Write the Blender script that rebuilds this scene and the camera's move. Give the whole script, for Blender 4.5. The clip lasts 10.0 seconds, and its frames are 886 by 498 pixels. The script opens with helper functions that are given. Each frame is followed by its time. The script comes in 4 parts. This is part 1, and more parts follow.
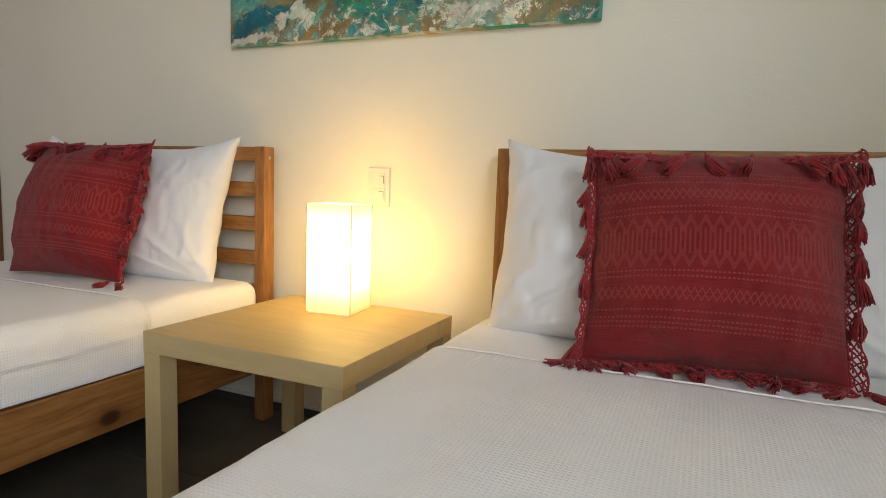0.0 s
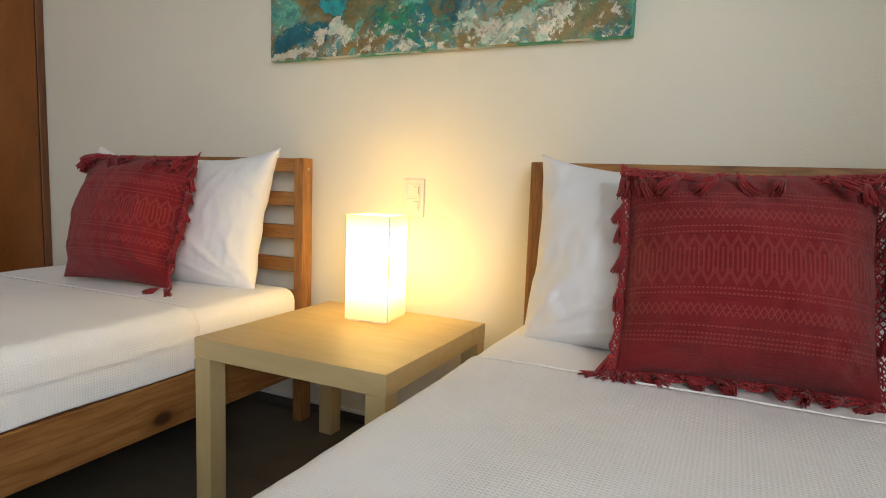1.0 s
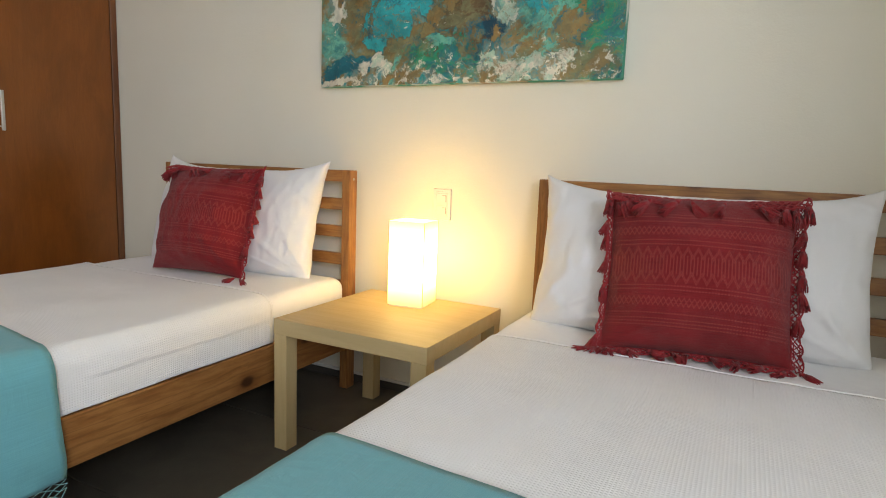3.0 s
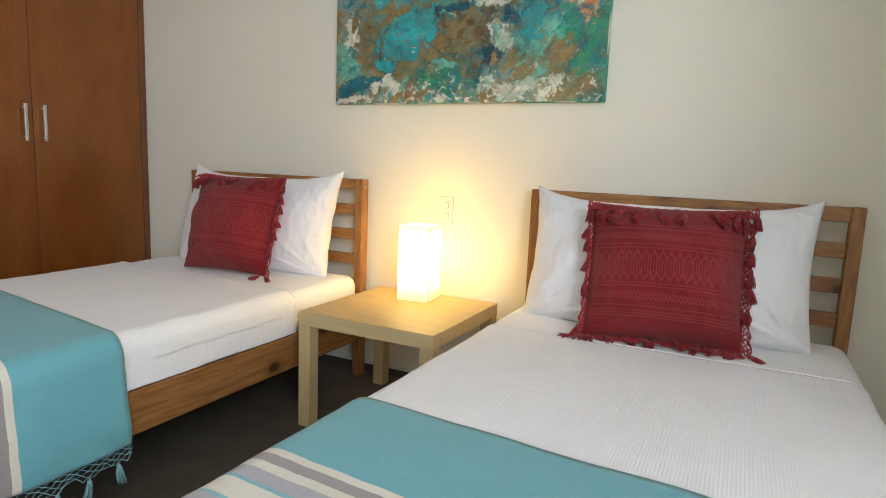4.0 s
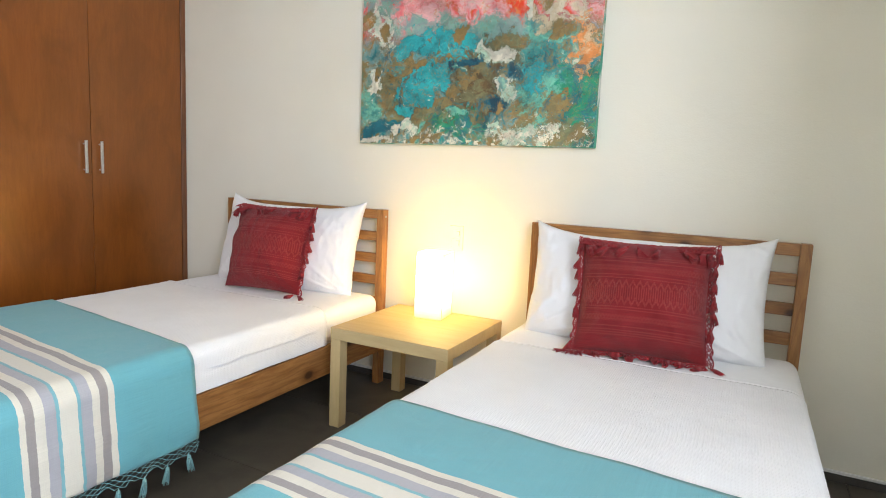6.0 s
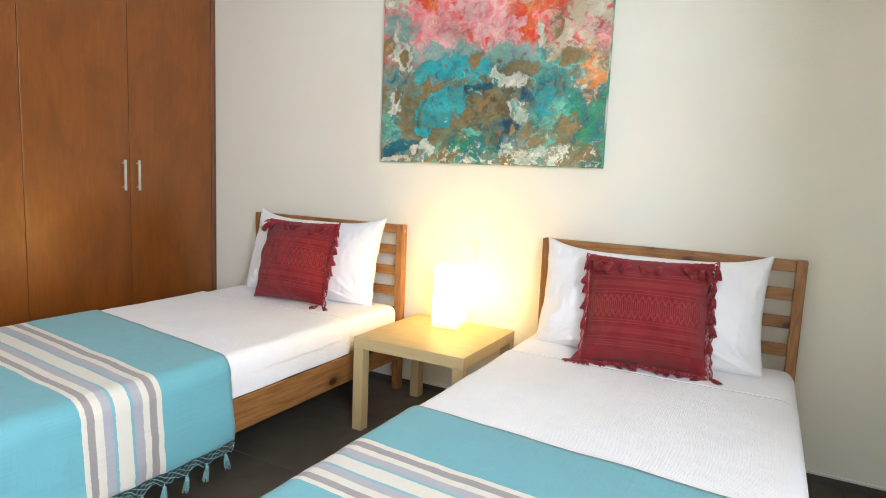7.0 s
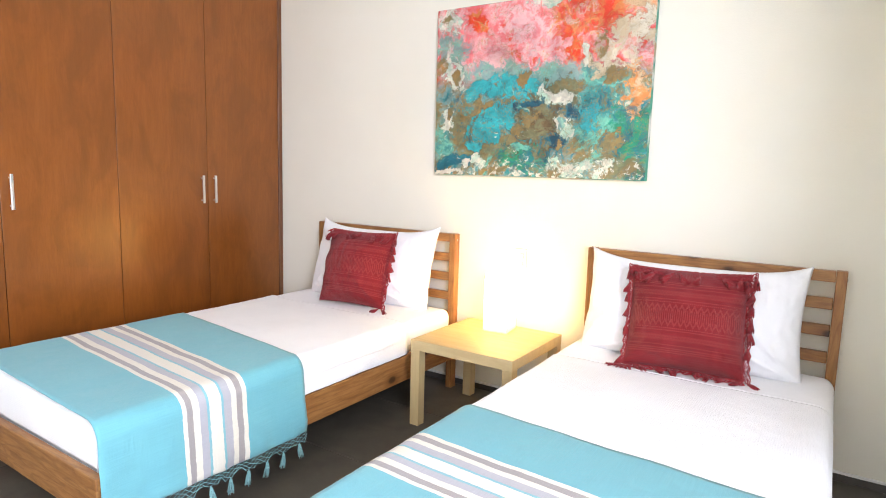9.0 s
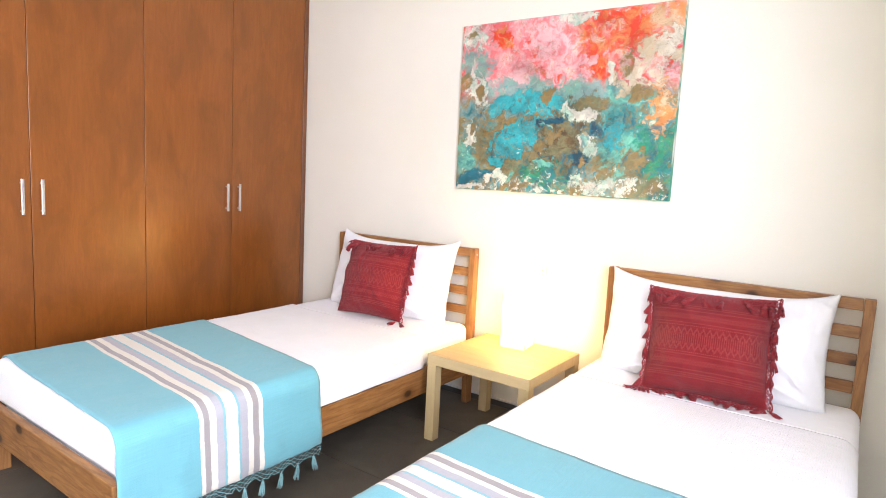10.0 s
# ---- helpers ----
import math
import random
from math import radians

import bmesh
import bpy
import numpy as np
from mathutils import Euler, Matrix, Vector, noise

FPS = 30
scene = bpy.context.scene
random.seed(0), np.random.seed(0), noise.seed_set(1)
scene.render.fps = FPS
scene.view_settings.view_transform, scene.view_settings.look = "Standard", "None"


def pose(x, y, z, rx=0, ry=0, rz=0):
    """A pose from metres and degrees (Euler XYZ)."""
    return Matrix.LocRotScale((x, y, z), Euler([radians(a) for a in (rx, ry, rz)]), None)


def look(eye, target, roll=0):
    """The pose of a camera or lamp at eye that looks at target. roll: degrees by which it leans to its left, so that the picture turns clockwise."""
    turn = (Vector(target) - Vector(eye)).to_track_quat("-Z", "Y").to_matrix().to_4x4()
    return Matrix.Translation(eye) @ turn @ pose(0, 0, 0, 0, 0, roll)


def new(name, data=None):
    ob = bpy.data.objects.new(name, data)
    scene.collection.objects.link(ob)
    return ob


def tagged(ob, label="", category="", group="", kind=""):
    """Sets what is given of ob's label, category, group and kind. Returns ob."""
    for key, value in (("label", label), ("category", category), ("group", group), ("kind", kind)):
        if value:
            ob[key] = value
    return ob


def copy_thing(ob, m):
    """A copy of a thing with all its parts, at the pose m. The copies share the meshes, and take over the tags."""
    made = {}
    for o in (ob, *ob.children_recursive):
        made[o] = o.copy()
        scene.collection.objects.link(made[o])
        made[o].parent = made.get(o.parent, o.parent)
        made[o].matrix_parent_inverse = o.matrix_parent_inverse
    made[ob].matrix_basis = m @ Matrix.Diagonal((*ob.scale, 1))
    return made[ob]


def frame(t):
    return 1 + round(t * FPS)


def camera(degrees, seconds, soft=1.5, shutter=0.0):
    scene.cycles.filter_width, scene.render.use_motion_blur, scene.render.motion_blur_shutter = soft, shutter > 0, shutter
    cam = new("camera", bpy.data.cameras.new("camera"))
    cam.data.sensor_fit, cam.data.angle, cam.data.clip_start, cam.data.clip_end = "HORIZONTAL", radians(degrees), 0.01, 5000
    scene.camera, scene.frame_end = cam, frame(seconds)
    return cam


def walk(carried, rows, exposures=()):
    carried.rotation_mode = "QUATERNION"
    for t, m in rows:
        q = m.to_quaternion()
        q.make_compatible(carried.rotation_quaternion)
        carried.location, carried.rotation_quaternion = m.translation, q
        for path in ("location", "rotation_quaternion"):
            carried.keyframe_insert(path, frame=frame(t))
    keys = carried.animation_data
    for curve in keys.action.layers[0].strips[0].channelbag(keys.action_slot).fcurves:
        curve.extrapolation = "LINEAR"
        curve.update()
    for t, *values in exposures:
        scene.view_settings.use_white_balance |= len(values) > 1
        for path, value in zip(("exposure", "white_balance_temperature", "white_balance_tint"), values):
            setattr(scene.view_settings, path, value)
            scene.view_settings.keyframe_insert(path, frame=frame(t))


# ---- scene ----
cam = camera(73.2, 10.0, soft=1.0)
PATH = [
    (0, (1.176, -1.603, 0.813), (0.382, 0.22, 0.598), 2.0),
    (0.5, (1.159, -1.617, 0.817), (0.326, 0.189, 0.599), 1.9),
    (1, (1.164, -1.664, 0.85), (0.304, 0.128, 0.627), 2.0),
    (1.5, (1.187, -1.756, 0.886), (0.313, 0.027, 0.644), 1.9),
    (2, (1.193, -1.829, 0.909), (0.309, -0.053, 0.654), 1.9),
    (2.5, (1.234, -1.908, 0.925), (0.342, -0.14, 0.651), 2.3),
    (3.8, (1.369, -2.238, 0.991), (0.486, -0.467, 0.705), 2.0),
    (4, (1.385, -2.276, 0.996), (0.504, -0.503, 0.711), 2.3),
    (4.5, (1.41, -2.361, 1.021), (0.532, -0.587, 0.736), 2.7),
    (5, (1.439, -2.447, 1.036), (0.565, -0.668, 0.763), 2.8),
    (5.5, (1.467, -2.524, 1.077), (0.594, -0.744, 0.813), 2.7),
    (7, (1.567, -2.736, 1.181), (0.625, -0.989, 0.935), 2.4),
    (7.5, (1.606, -2.804, 1.228), (0.662, -1.06, 0.971), 2.1),
    (8, (1.633, -2.86, 1.256), (0.658, -1.133, 0.996), 1.8),
    (8.5, (1.638, -2.899, 1.264), (0.623, -1.196, 0.999), 1.5),
    (9, (1.66, -2.904, 1.268), (0.572, -1.246, 1.004), 1.6),
    (9.5, (1.668, -2.91, 1.279), (0.542, -1.276, 1.03), 1.9),
    (10, (1.658, -2.9, 1.297), (0.513, -1.278, 1.06), 2.9),
]
EXPOSURE = [(0.0, -1.13, 8000, 16), (2.5, -0.97, 7900, 16), (4.5, -0.70, 7500, 16), (5.5, -0.42, 7400, 16), (7.5, -0.21, 7350, 18), (8.5, 0.0, 7300, 20), (9.0, 0.20, 7300, 22), (10.0, 0.34, 7350, 26)]
walk(cam, [(t, look(eye, target, roll)) for t, eye, target, roll in PATH], EXPOSURE)
# ---------------------------------------------------------------- world and lights
world = bpy.data.worlds.new("sky")
scene.world = world
world.use_nodes = True
wn = world.node_tree
sky = wn.nodes.new("ShaderNodeTexSky")
sky.sky_type = "NISHITA"
sky.sun_disc = False
sky.sun_elevation, sky.sun_rotation = radians(50), radians(200)
wn.links.new(sky.outputs[0], wn.nodes["Background"].inputs[0])
wn.nodes["Background"].inputs[1].default_value = 0.1

# room: x from WEST to EAST, y from SOUTH to 0, z up to TOP
WEST, EAST, SOUTH, TOP = -2.24, 2.75, -4.6, 2.7
WIN = (-4.0, -2.8, 0.95, 2.5)  # window in the east wall: y from, y to, z from, z to

FLOOR = 0.019  # top of the tiles
FACE = -1.612  # plane of the wardrobe's doors
JOG = (2.20, -1.90)  # unseen step added to shade wall_north: east wall further in from this y on

daylight = bpy.data.lights.new("window_daylight", "AREA")
daylight.shape, daylight.size, daylight.size_y = "RECTANGLE", WIN[1] - WIN[0], WIN[3] - WIN[2]
daylight.energy, daylight.color = 228.0, (0.61, 0.77, 1.0)
day = new("window_daylight", daylight)
day.matrix_world = look((EAST + 0.04, (WIN[0] + WIN[1]) / 2, (WIN[2] + WIN[3]) / 2), (0, (WIN[0] + WIN[1]) / 2, (WIN[2] + WIN[3]) / 2))

LAMP_GLOW = 21.0


# ---------------------------------------------------------------- material tools
class Nodes:
    """Short ways to add shader nodes to one material."""

    def __init__(self, name):
        self.m = bpy.data.materials.new(name)
        self.m.use_nodes = True
        self.t = self.m.node_tree
        self.b = self.t.nodes["Principled BSDF"]

    def add(self, kind, **values):
        n = self.t.nodes.new("ShaderNode" + kind)
        for k, v in values.items():
            setattr(n, k, v)
        return n

    def to(self, value, socket):
        if isinstance(value, bpy.types.NodeSocket):
            self.t.links.new(value, socket)
        else:
            socket.default_value = value

    def math(self, op, a, b=0.0, c=0.0):
        n = self.add("Math", operation=op)
        self.to(a, n.inputs[0]), self.to(b, n.inputs[1]), self.to(c, n.inputs[2])
        return n.outputs[0]

    def coords(self, what="Object", scale=(1, 1, 1), shift=None):
        co = self.add("TexCoord").outputs[what]
        mp = self.add("Mapping")
        self.to(co, mp.inputs[0])
        mp.inputs[3].default_value = scale
        if shift is not None:
            self.to(shift, mp.inputs[1])
        return mp.outputs[0]

    def noise(self, vec, scale, detail=4.0, rough=0.55, warp=0.0):
        n = self.add("TexNoise")
        self.to(vec, n.inputs["Vector"])
        n.inputs["Scale"].default_value, n.inputs["Detail"].default_value = scale, detail
        n.inputs["Roughness"].default_value, n.inputs["Distortion"].default_value = rough, warp
        return n.outputs[0]

    def ramp(self, fac, stops, kind="LINEAR"):
        n = self.add("ValToRGB")
        n.color_ramp.interpolation = kind
        e = n.color_ramp.elements
        while len(e) < len(stops):
            e.new(0.5)
        for el, (p, c) in zip(e, stops):
            el.position, el.color = p, (*c, 1)
        self.to(fac, n.inputs[0])
        return n.outputs[0]

    def step(self, x, lo, hi):
        n = self.add("MapRange", interpolation_type="SMOOTHSTEP")
        self.to(x, n.inputs[0])
        self.to(lo, n.inputs[1]), self.to(hi, n.inputs[2])
        return n.outputs[0]

    def mix(self, fac, a, b, blend="MIX"):
        n = self.add("Mix", data_type="RGBA", blend_type=blend)
        self.to(fac, n.inputs[0])
        for v, s in ((a, n.inputs[6]), (b, n.inputs[7])):
            self.to(v if isinstance(v, bpy.types.NodeSocket) else (*v, 1), s)
        return n.outputs[2]

    def bump(self, height, distance, strength=1.0, under=None):
        n = self.add("Bump")
        n.inputs["Strength"].default_value, n.inputs["Distance"].default_value = strength, distance
        self.to(height, n.inputs["Height"])
        if under is not None:
            self.to(under, n.inputs["Normal"])
        return n.outputs[0]

    def done(self, colour, rough=0.6, normal=None, **more):
        self.to(colour if isinstance(colour, bpy.types.NodeSocket) else (*colour, 1), self.b.inputs["Base Color"])
        self.to(rough, self.b.inputs["Roughness"])
        if normal is not None:
            self.to(normal, self.b.inputs["Normal"])
        for k, v in more.items():
            self.to(v, self.b.inputs[k.replace("_", " ")])
        return self.m


def plaster(name, colour, dirt):
    n = Nodes(name)
    co = n.coords()
    big = n.noise(co, 1.3, 3)
    fine = n.noise(co, 160, 3)
    mid = n.noise(co, 28, 3)
    c = n.mix(n.step(big, 0.3, 0.75), colour, dirt)
    h = n.math("ADD", fine, n.math("MULTIPLY", mid, 1.5))
    return n.done(c, 0.75, n.bump(h, 0.0012, 0.5), Specular_IOR_Level=0.3)


def wood(name, axis, light, dark, ring, rough=0.5, scale=1.0, knots=True, coat=0.0, tight=1.0, streak=0.35, shine=0.5, hue=(1, 1, 1), cloud=0.0):
    """Sawn wood whose grain runs along one axis (0, 1 or 2) of the object."""
    n = Nodes(name)
    shift = n.add("CombineXYZ")
    r = n.math("MULTIPLY", n.add("ObjectInfo").outputs["Random"], 13.0)
    for i in range(3):
        n.to(r, shift.inputs[i])
    s = [scale] * 3
    s[axis] = 0.12 * scale
    co = n.coords("Object", s, shift.outputs[0])
    grain = n.noise(co, 55 * tight, 5, 0.65, 0.4)
    broad = n.noise(co, 9 * tight, 3, 0.5, 0.8)
    rings = n.math("SINE", n.math("MULTIPLY", broad, 60.0))
    pores = n.noise(co, 240, 2)
    c = n.mix(n.step(grain, 0.3, 0.72), light, dark)
    c = n.mix(n.math("MULTIPLY", n.step(rings, 0.2, 1.0), streak), c, ring)
    c = n.mix(n.math("MULTIPLY", n.step(pores, 0.55, 0.75), 0.3), c, ring)
    if cloud:
        patch = n.noise(n.coords("Object", (1.0, 1.0, 0.45), shift.outputs[0]), 5.5, 6, 0.62, 0.9)
        c = n.mix(n.math("MULTIPLY", n.step(patch, 0.38, 0.66), cloud), c, tuple(0.62 * q for q in dark))
    if knots:
        k = [1.0] * 3
        k[axis] = 0.6
        k[(1, 0, 1)[axis]] = 0.0
        kco = n.coords("Object", k, shift.outputs[0])
        v = n.add("TexVoronoi")
        n.to(kco, v.inputs["Vector"])
        v.inputs["Scale"].default_value = 7.0
        d = n.math("ADD", v.outputs["Distance"], n.math("MULTIPLY", n.math("SUBTRACT", grain, 0.5), 0.12))
        sc = n.add("SeparateColor")
        n.to(v.outputs["Color"], sc.inputs[0])
        some = n.math("GREATER_THAN", sc.outputs[0], 0.28)
        halo = n.math("MULTIPLY", n.math("SUBTRACT", 1.0, n.step(d, 0.12, 0.34)), some)
        core = n.math("MULTIPLY", n.math("SUBTRACT", 1.0, n.step(d, 0.08, 0.16)), some)
        c = n.mix(n.math("MULTIPLY", halo, 0.5), c, ring)
        c = n.mix(n.math("MULTIPLY", core, 0.9), c, (ring[0] * 0.28, ring[1] * 0.22, ring[2] * 0.2))
    rg = n.math("ADD", n.math("MULTIPLY", grain, 0.2), rough - 0.1)
    return n.done(c, rg, n.bump(n.math("ADD", grain, pores), 0.0008, 0.5), Coat_Weight=coat, Coat_Roughness=0.25, Specular_IOR_Level=shine, Specular_Tint=(*hue, 1))


def cloth(name, colour, deep, period, depth, rough=0.9, mottled=0.4, waffle=False):
    """Woven cloth; the threads follow the UV map, which is in metres."""
    n = Nodes(name)
    uv = n.coords("UV")
    sx = n.add("SeparateXYZ")
    n.to(uv, sx.inputs[0])
    w = math.tau / period
    a = n.math("SINE", n.math("MULTIPLY", sx.outputs[0], w))
    b = n.math("SINE", n.math("MULTIPLY", sx.outputs[1], w))
    weave = n.math("MAXIMUM", a, b) if waffle else n.math("MULTIPLY", a, b)
    ob = n.coords("Object")
    blotch = n.noise(ob, 6, 4)
    fuzz = n.noise(ob, 420, 2)
    c = n.mix(n.math("MULTIPLY", n.step(blotch, 0.35, 0.75), mottled), colour, deep)
    # shade in the hollows of the weave is put into the colour
    c = n.mix(n.math("MULTIPLY", n.step(weave, 0.2, -0.9), 0.16 if waffle else 0.12), c, deep)
    soft = n.bump(n.noise(ob, 14, 4), 0.012, 0.35)
    nn = n.bump(n.math("ADD", weave, n.math("MULTIPLY", fuzz, 0.6)), depth, 0.6, soft)
    return n.done(c, rough, nn, Sheen_Weight=0.15, Specular_IOR_Level=0.2)


def plain(name, colour, rough=0.5, metal=0.0, spread=0.15, scale=30.0, depth=0.0004):
    n = Nodes(name)
    co = n.coords()
    v = n.noise(co, scale, 4)
    f = n.noise(co, scale * 8, 2)
    c = n.mix(n.step(v, 0.3, 0.75), colour, tuple(x * (1 - spread) for x in colour))
    return n.done(c, n.math("ADD", n.math("MULTIPLY", v, 0.15), rough - 0.07), n.bump(f, depth, 0.4), Metallic=metal)


M_WALL = plaster("warm_white_wall_paint", (0.85, 0.805, 0.685), (0.81, 0.765, 0.645))
M_CEIL = plaster("white_ceiling_paint", (0.80, 0.79, 0.76), (0.76, 0.75, 0.72))
PINE = dict(light=(0.40, 0.182, 0.057), dark=(0.27, 0.105, 0.029), ring=(0.13, 0.043, 0.012), rough=0.46, streak=0.34)
M_PINE = [wood("honey_pine_" + "xyz"[i], i, **PINE) for i in range(3)]
M_VENEER = wood("wardrobe_veneer", 2, (0.255, 0.069, 0.0110), (0.218, 0.056, 0.0087), (0.165, 0.040, 0.0064), 0.34, 0.8, False, 0.45, streak=0.16, shine=1.0, hue=(1.0, 0.60, 0.32), cloud=0.55)
M_JAMB = wood("wardrobe_jamb_veneer", 2, (0.20, 0.065, 0.018), (0.15, 0.045, 0.012), (0.10, 0.028, 0.008), 0.36, 0.8, False, 0.2)
M_BIRCH = wood("birch_effect_foil", 0, (0.55, 0.405, 0.205), (0.51, 0.37, 0.18), (0.45, 0.32, 0.15), 0.55, 0.6, False, 0.0, streak=0.15)
M_BIRCH_LEG = wood("birch_effect_foil_upright", 2, (0.55, 0.405, 0.205), (0.51, 0.37, 0.18), (0.45, 0.32, 0.15), 0.55, 0.6, False, 0.0, streak=0.15)
M_STEEL = plain("brushed_steel", (0.68, 0.67, 0.65), 0.32, 1.0, 0.1, 80)
M_SCREW = plain("zinc_screw", (0.5, 0.48, 0.44), 0.4, 1.0)
M_PLASTIC = plain("ivory_plastic", (0.76, 0.73, 0.66), 0.4, 0.0, 0.04)
M_GAP = plain("dark_gap", (0.03, 0.03, 0.03), 0.7)
M_GROUT = plain("dark_grout", (0.05, 0.045, 0.04), 0.9)
M_BASE = plain("dark_stone_baseboard", (0.075, 0.066, 0.056), 0.45)
M_SHEET = cloth("white_cotton_sheet", (0.90, 0.89, 0.88), (0.85, 0.84, 0.83), 0.0011, 0.0003, mottled=0.2)
M_WAFFLE = cloth("white_waffle_cotton", (0.91, 0.90, 0.89), (0.72, 0.71, 0.69), 0.0066, 0.0007, mottled=0.15, waffle=True)
M_CASE = cloth("white_pillowcase_cotton", (0.92, 0.91, 0.905), (0.87, 0.86, 0.855), 0.0010, 0.0003, mottled=0.2)
M_YARN = cloth("crimson_cotton_yarn", (0.34, 0.026, 0.030), (0.23, 0.015, 0.018), 0.003, 0.0006)
M_TEAL_YARN = cloth("teal_cotton_yarn", (0.20, 0.40, 0.40), (0.13, 0.30, 0.31), 0.003, 0.0006)


def tile_material():
    n = Nodes("dark_porcelain_tile")
    shift = n.add("CombineXYZ")
    r = n.add("ObjectInfo").outputs["Random"]
    for i in range(3):
        n.to(n.math("MULTIPLY", r, 9.0), shift.inputs[i])
    co = n.coords("Object", (1, 1, 1), shift.outputs[0])
    a, f = n.noise(co, 5, 5, 0.6, 0.5), n.noise(co, 130, 3)
    c = n.mix(n.step(a, 0.3, 0.75), (0.102, 0.086, 0.064), (0.074, 0.062, 0.047))
    c = n.mix(n.math("MULTIPLY", r, 0.25), c, (0.055, 0.05, 0.044))
    c = n.mix(n.math("MULTIPLY", n.step(f, 0.5, 0.8), 0.3), c, (0.12, 0.10, 0.076))
    return n.done(c, n.math("ADD", n.math("MULTIPLY", a, 0.2), 0.33), n.bump(f, 0.0006, 0.4))


def shade_material():
    """Paper lamp shade lit from within: strongest at the bulb's height, yellower at the ends."""
    n = Nodes("lit_paper_shade")
    sx = n.add("SeparateXYZ")
    n.to(n.coords("Object"), sx.inputs[0])
    z = sx.outputs[2]
    near = n.math("SUBTRACT", 1.0, n.step(n.math("ABSOLUTE", n.math("SUBTRACT", z, 0.165)), 0.03, 0.165))
    fibre = n.noise(n.coords("Object", (1, 1, 0.4)), 60, 4)
    col = n.ramp(near, [(0.0, (1.0, 0.57, 0.13)), (0.5, (1.0, 0.66, 0.19)), (1.0, (1.0, 0.74, 0.26))])
    power = n.math("MULTIPLY", n.math("ADD", n.math("MULTIPLY", near, 0.95), 0.07), LAMP_GLOW)
    power = n.math("MULTIPLY", power, n.math("ADD", n.math("MULTIPLY", fibre, 0.3), 0.85))
    return n.done((0.80, 0.74, 0.60), 0.8, n.bump(fibre, 0.0006, 0.4), Emission_Color=col, Emission_Strength=power)


def runner_material():
    """Striped runner: u runs across the bed, v (0 to 1) along it."""
    n = Nodes("striped_teal_runner")
    sx = n.add("SeparateXYZ")
    n.to(n.coords("UV"), sx.inputs[0])
    u, v = sx.outputs[0], sx.outputs[1]
    wob = n.noise(n.coords("UV", (9, 1, 1)), 6, 3)
    v = n.math("ADD", v, n.math("MULTIPLY", n.math("SUBTRACT", wob, 0.5), 0.006))
    teal, pale, cream, grey, lilac = (0.135, 0.415, 0.455), (0.20, 0.45, 0.48), (0.72, 0.67, 0.56), (0.34, 0.30, 0.28), (0.42, 0.405, 0.42)
    seq = [(teal, 0.345), (cream, 0.024), (grey, 0.030), (cream, 0.030), (lilac, 0.036), (pale, 0.015), (cream, 0.056),
           (pale, 0.013), (lilac, 0.036), (cream, 0.030), (grey, 0.026), (cream, 0.022), (teal, 0.337)]
    stops, at = [], 0.0
    for col, wide in seq:
        stops.append((at, col))
        at += wide
    c = n.ramp(v, stops, "CONSTANT")
    thread = n.noise(n.coords("UV", (4, 700, 1)), 3, 3)
    slub = n.noise(n.coords("UV", (500, 6, 1)), 1, 3)
    dim = n.math("ADD", n.math("MULTIPLY", n.math("ADD", thread, slub), 0.28), 0.72)
    hsv = n.add("HueSaturation")
    n.to(c, hsv.inputs["Color"]), n.to(dim, hsv.inputs["Value"])
    soft = n.bump(n.noise(n.coords("Object", (1, 1, 0.6)), 15, 5, 0.6, 0.6), 0.010, 0.4)
    return n.done(hsv.outputs[0], 0.88, n.bump(n.math("ADD", thread, slub), 0.0009, 0.6, soft), Sheen_Weight=0.2, Specular_IOR_Level=0.2)


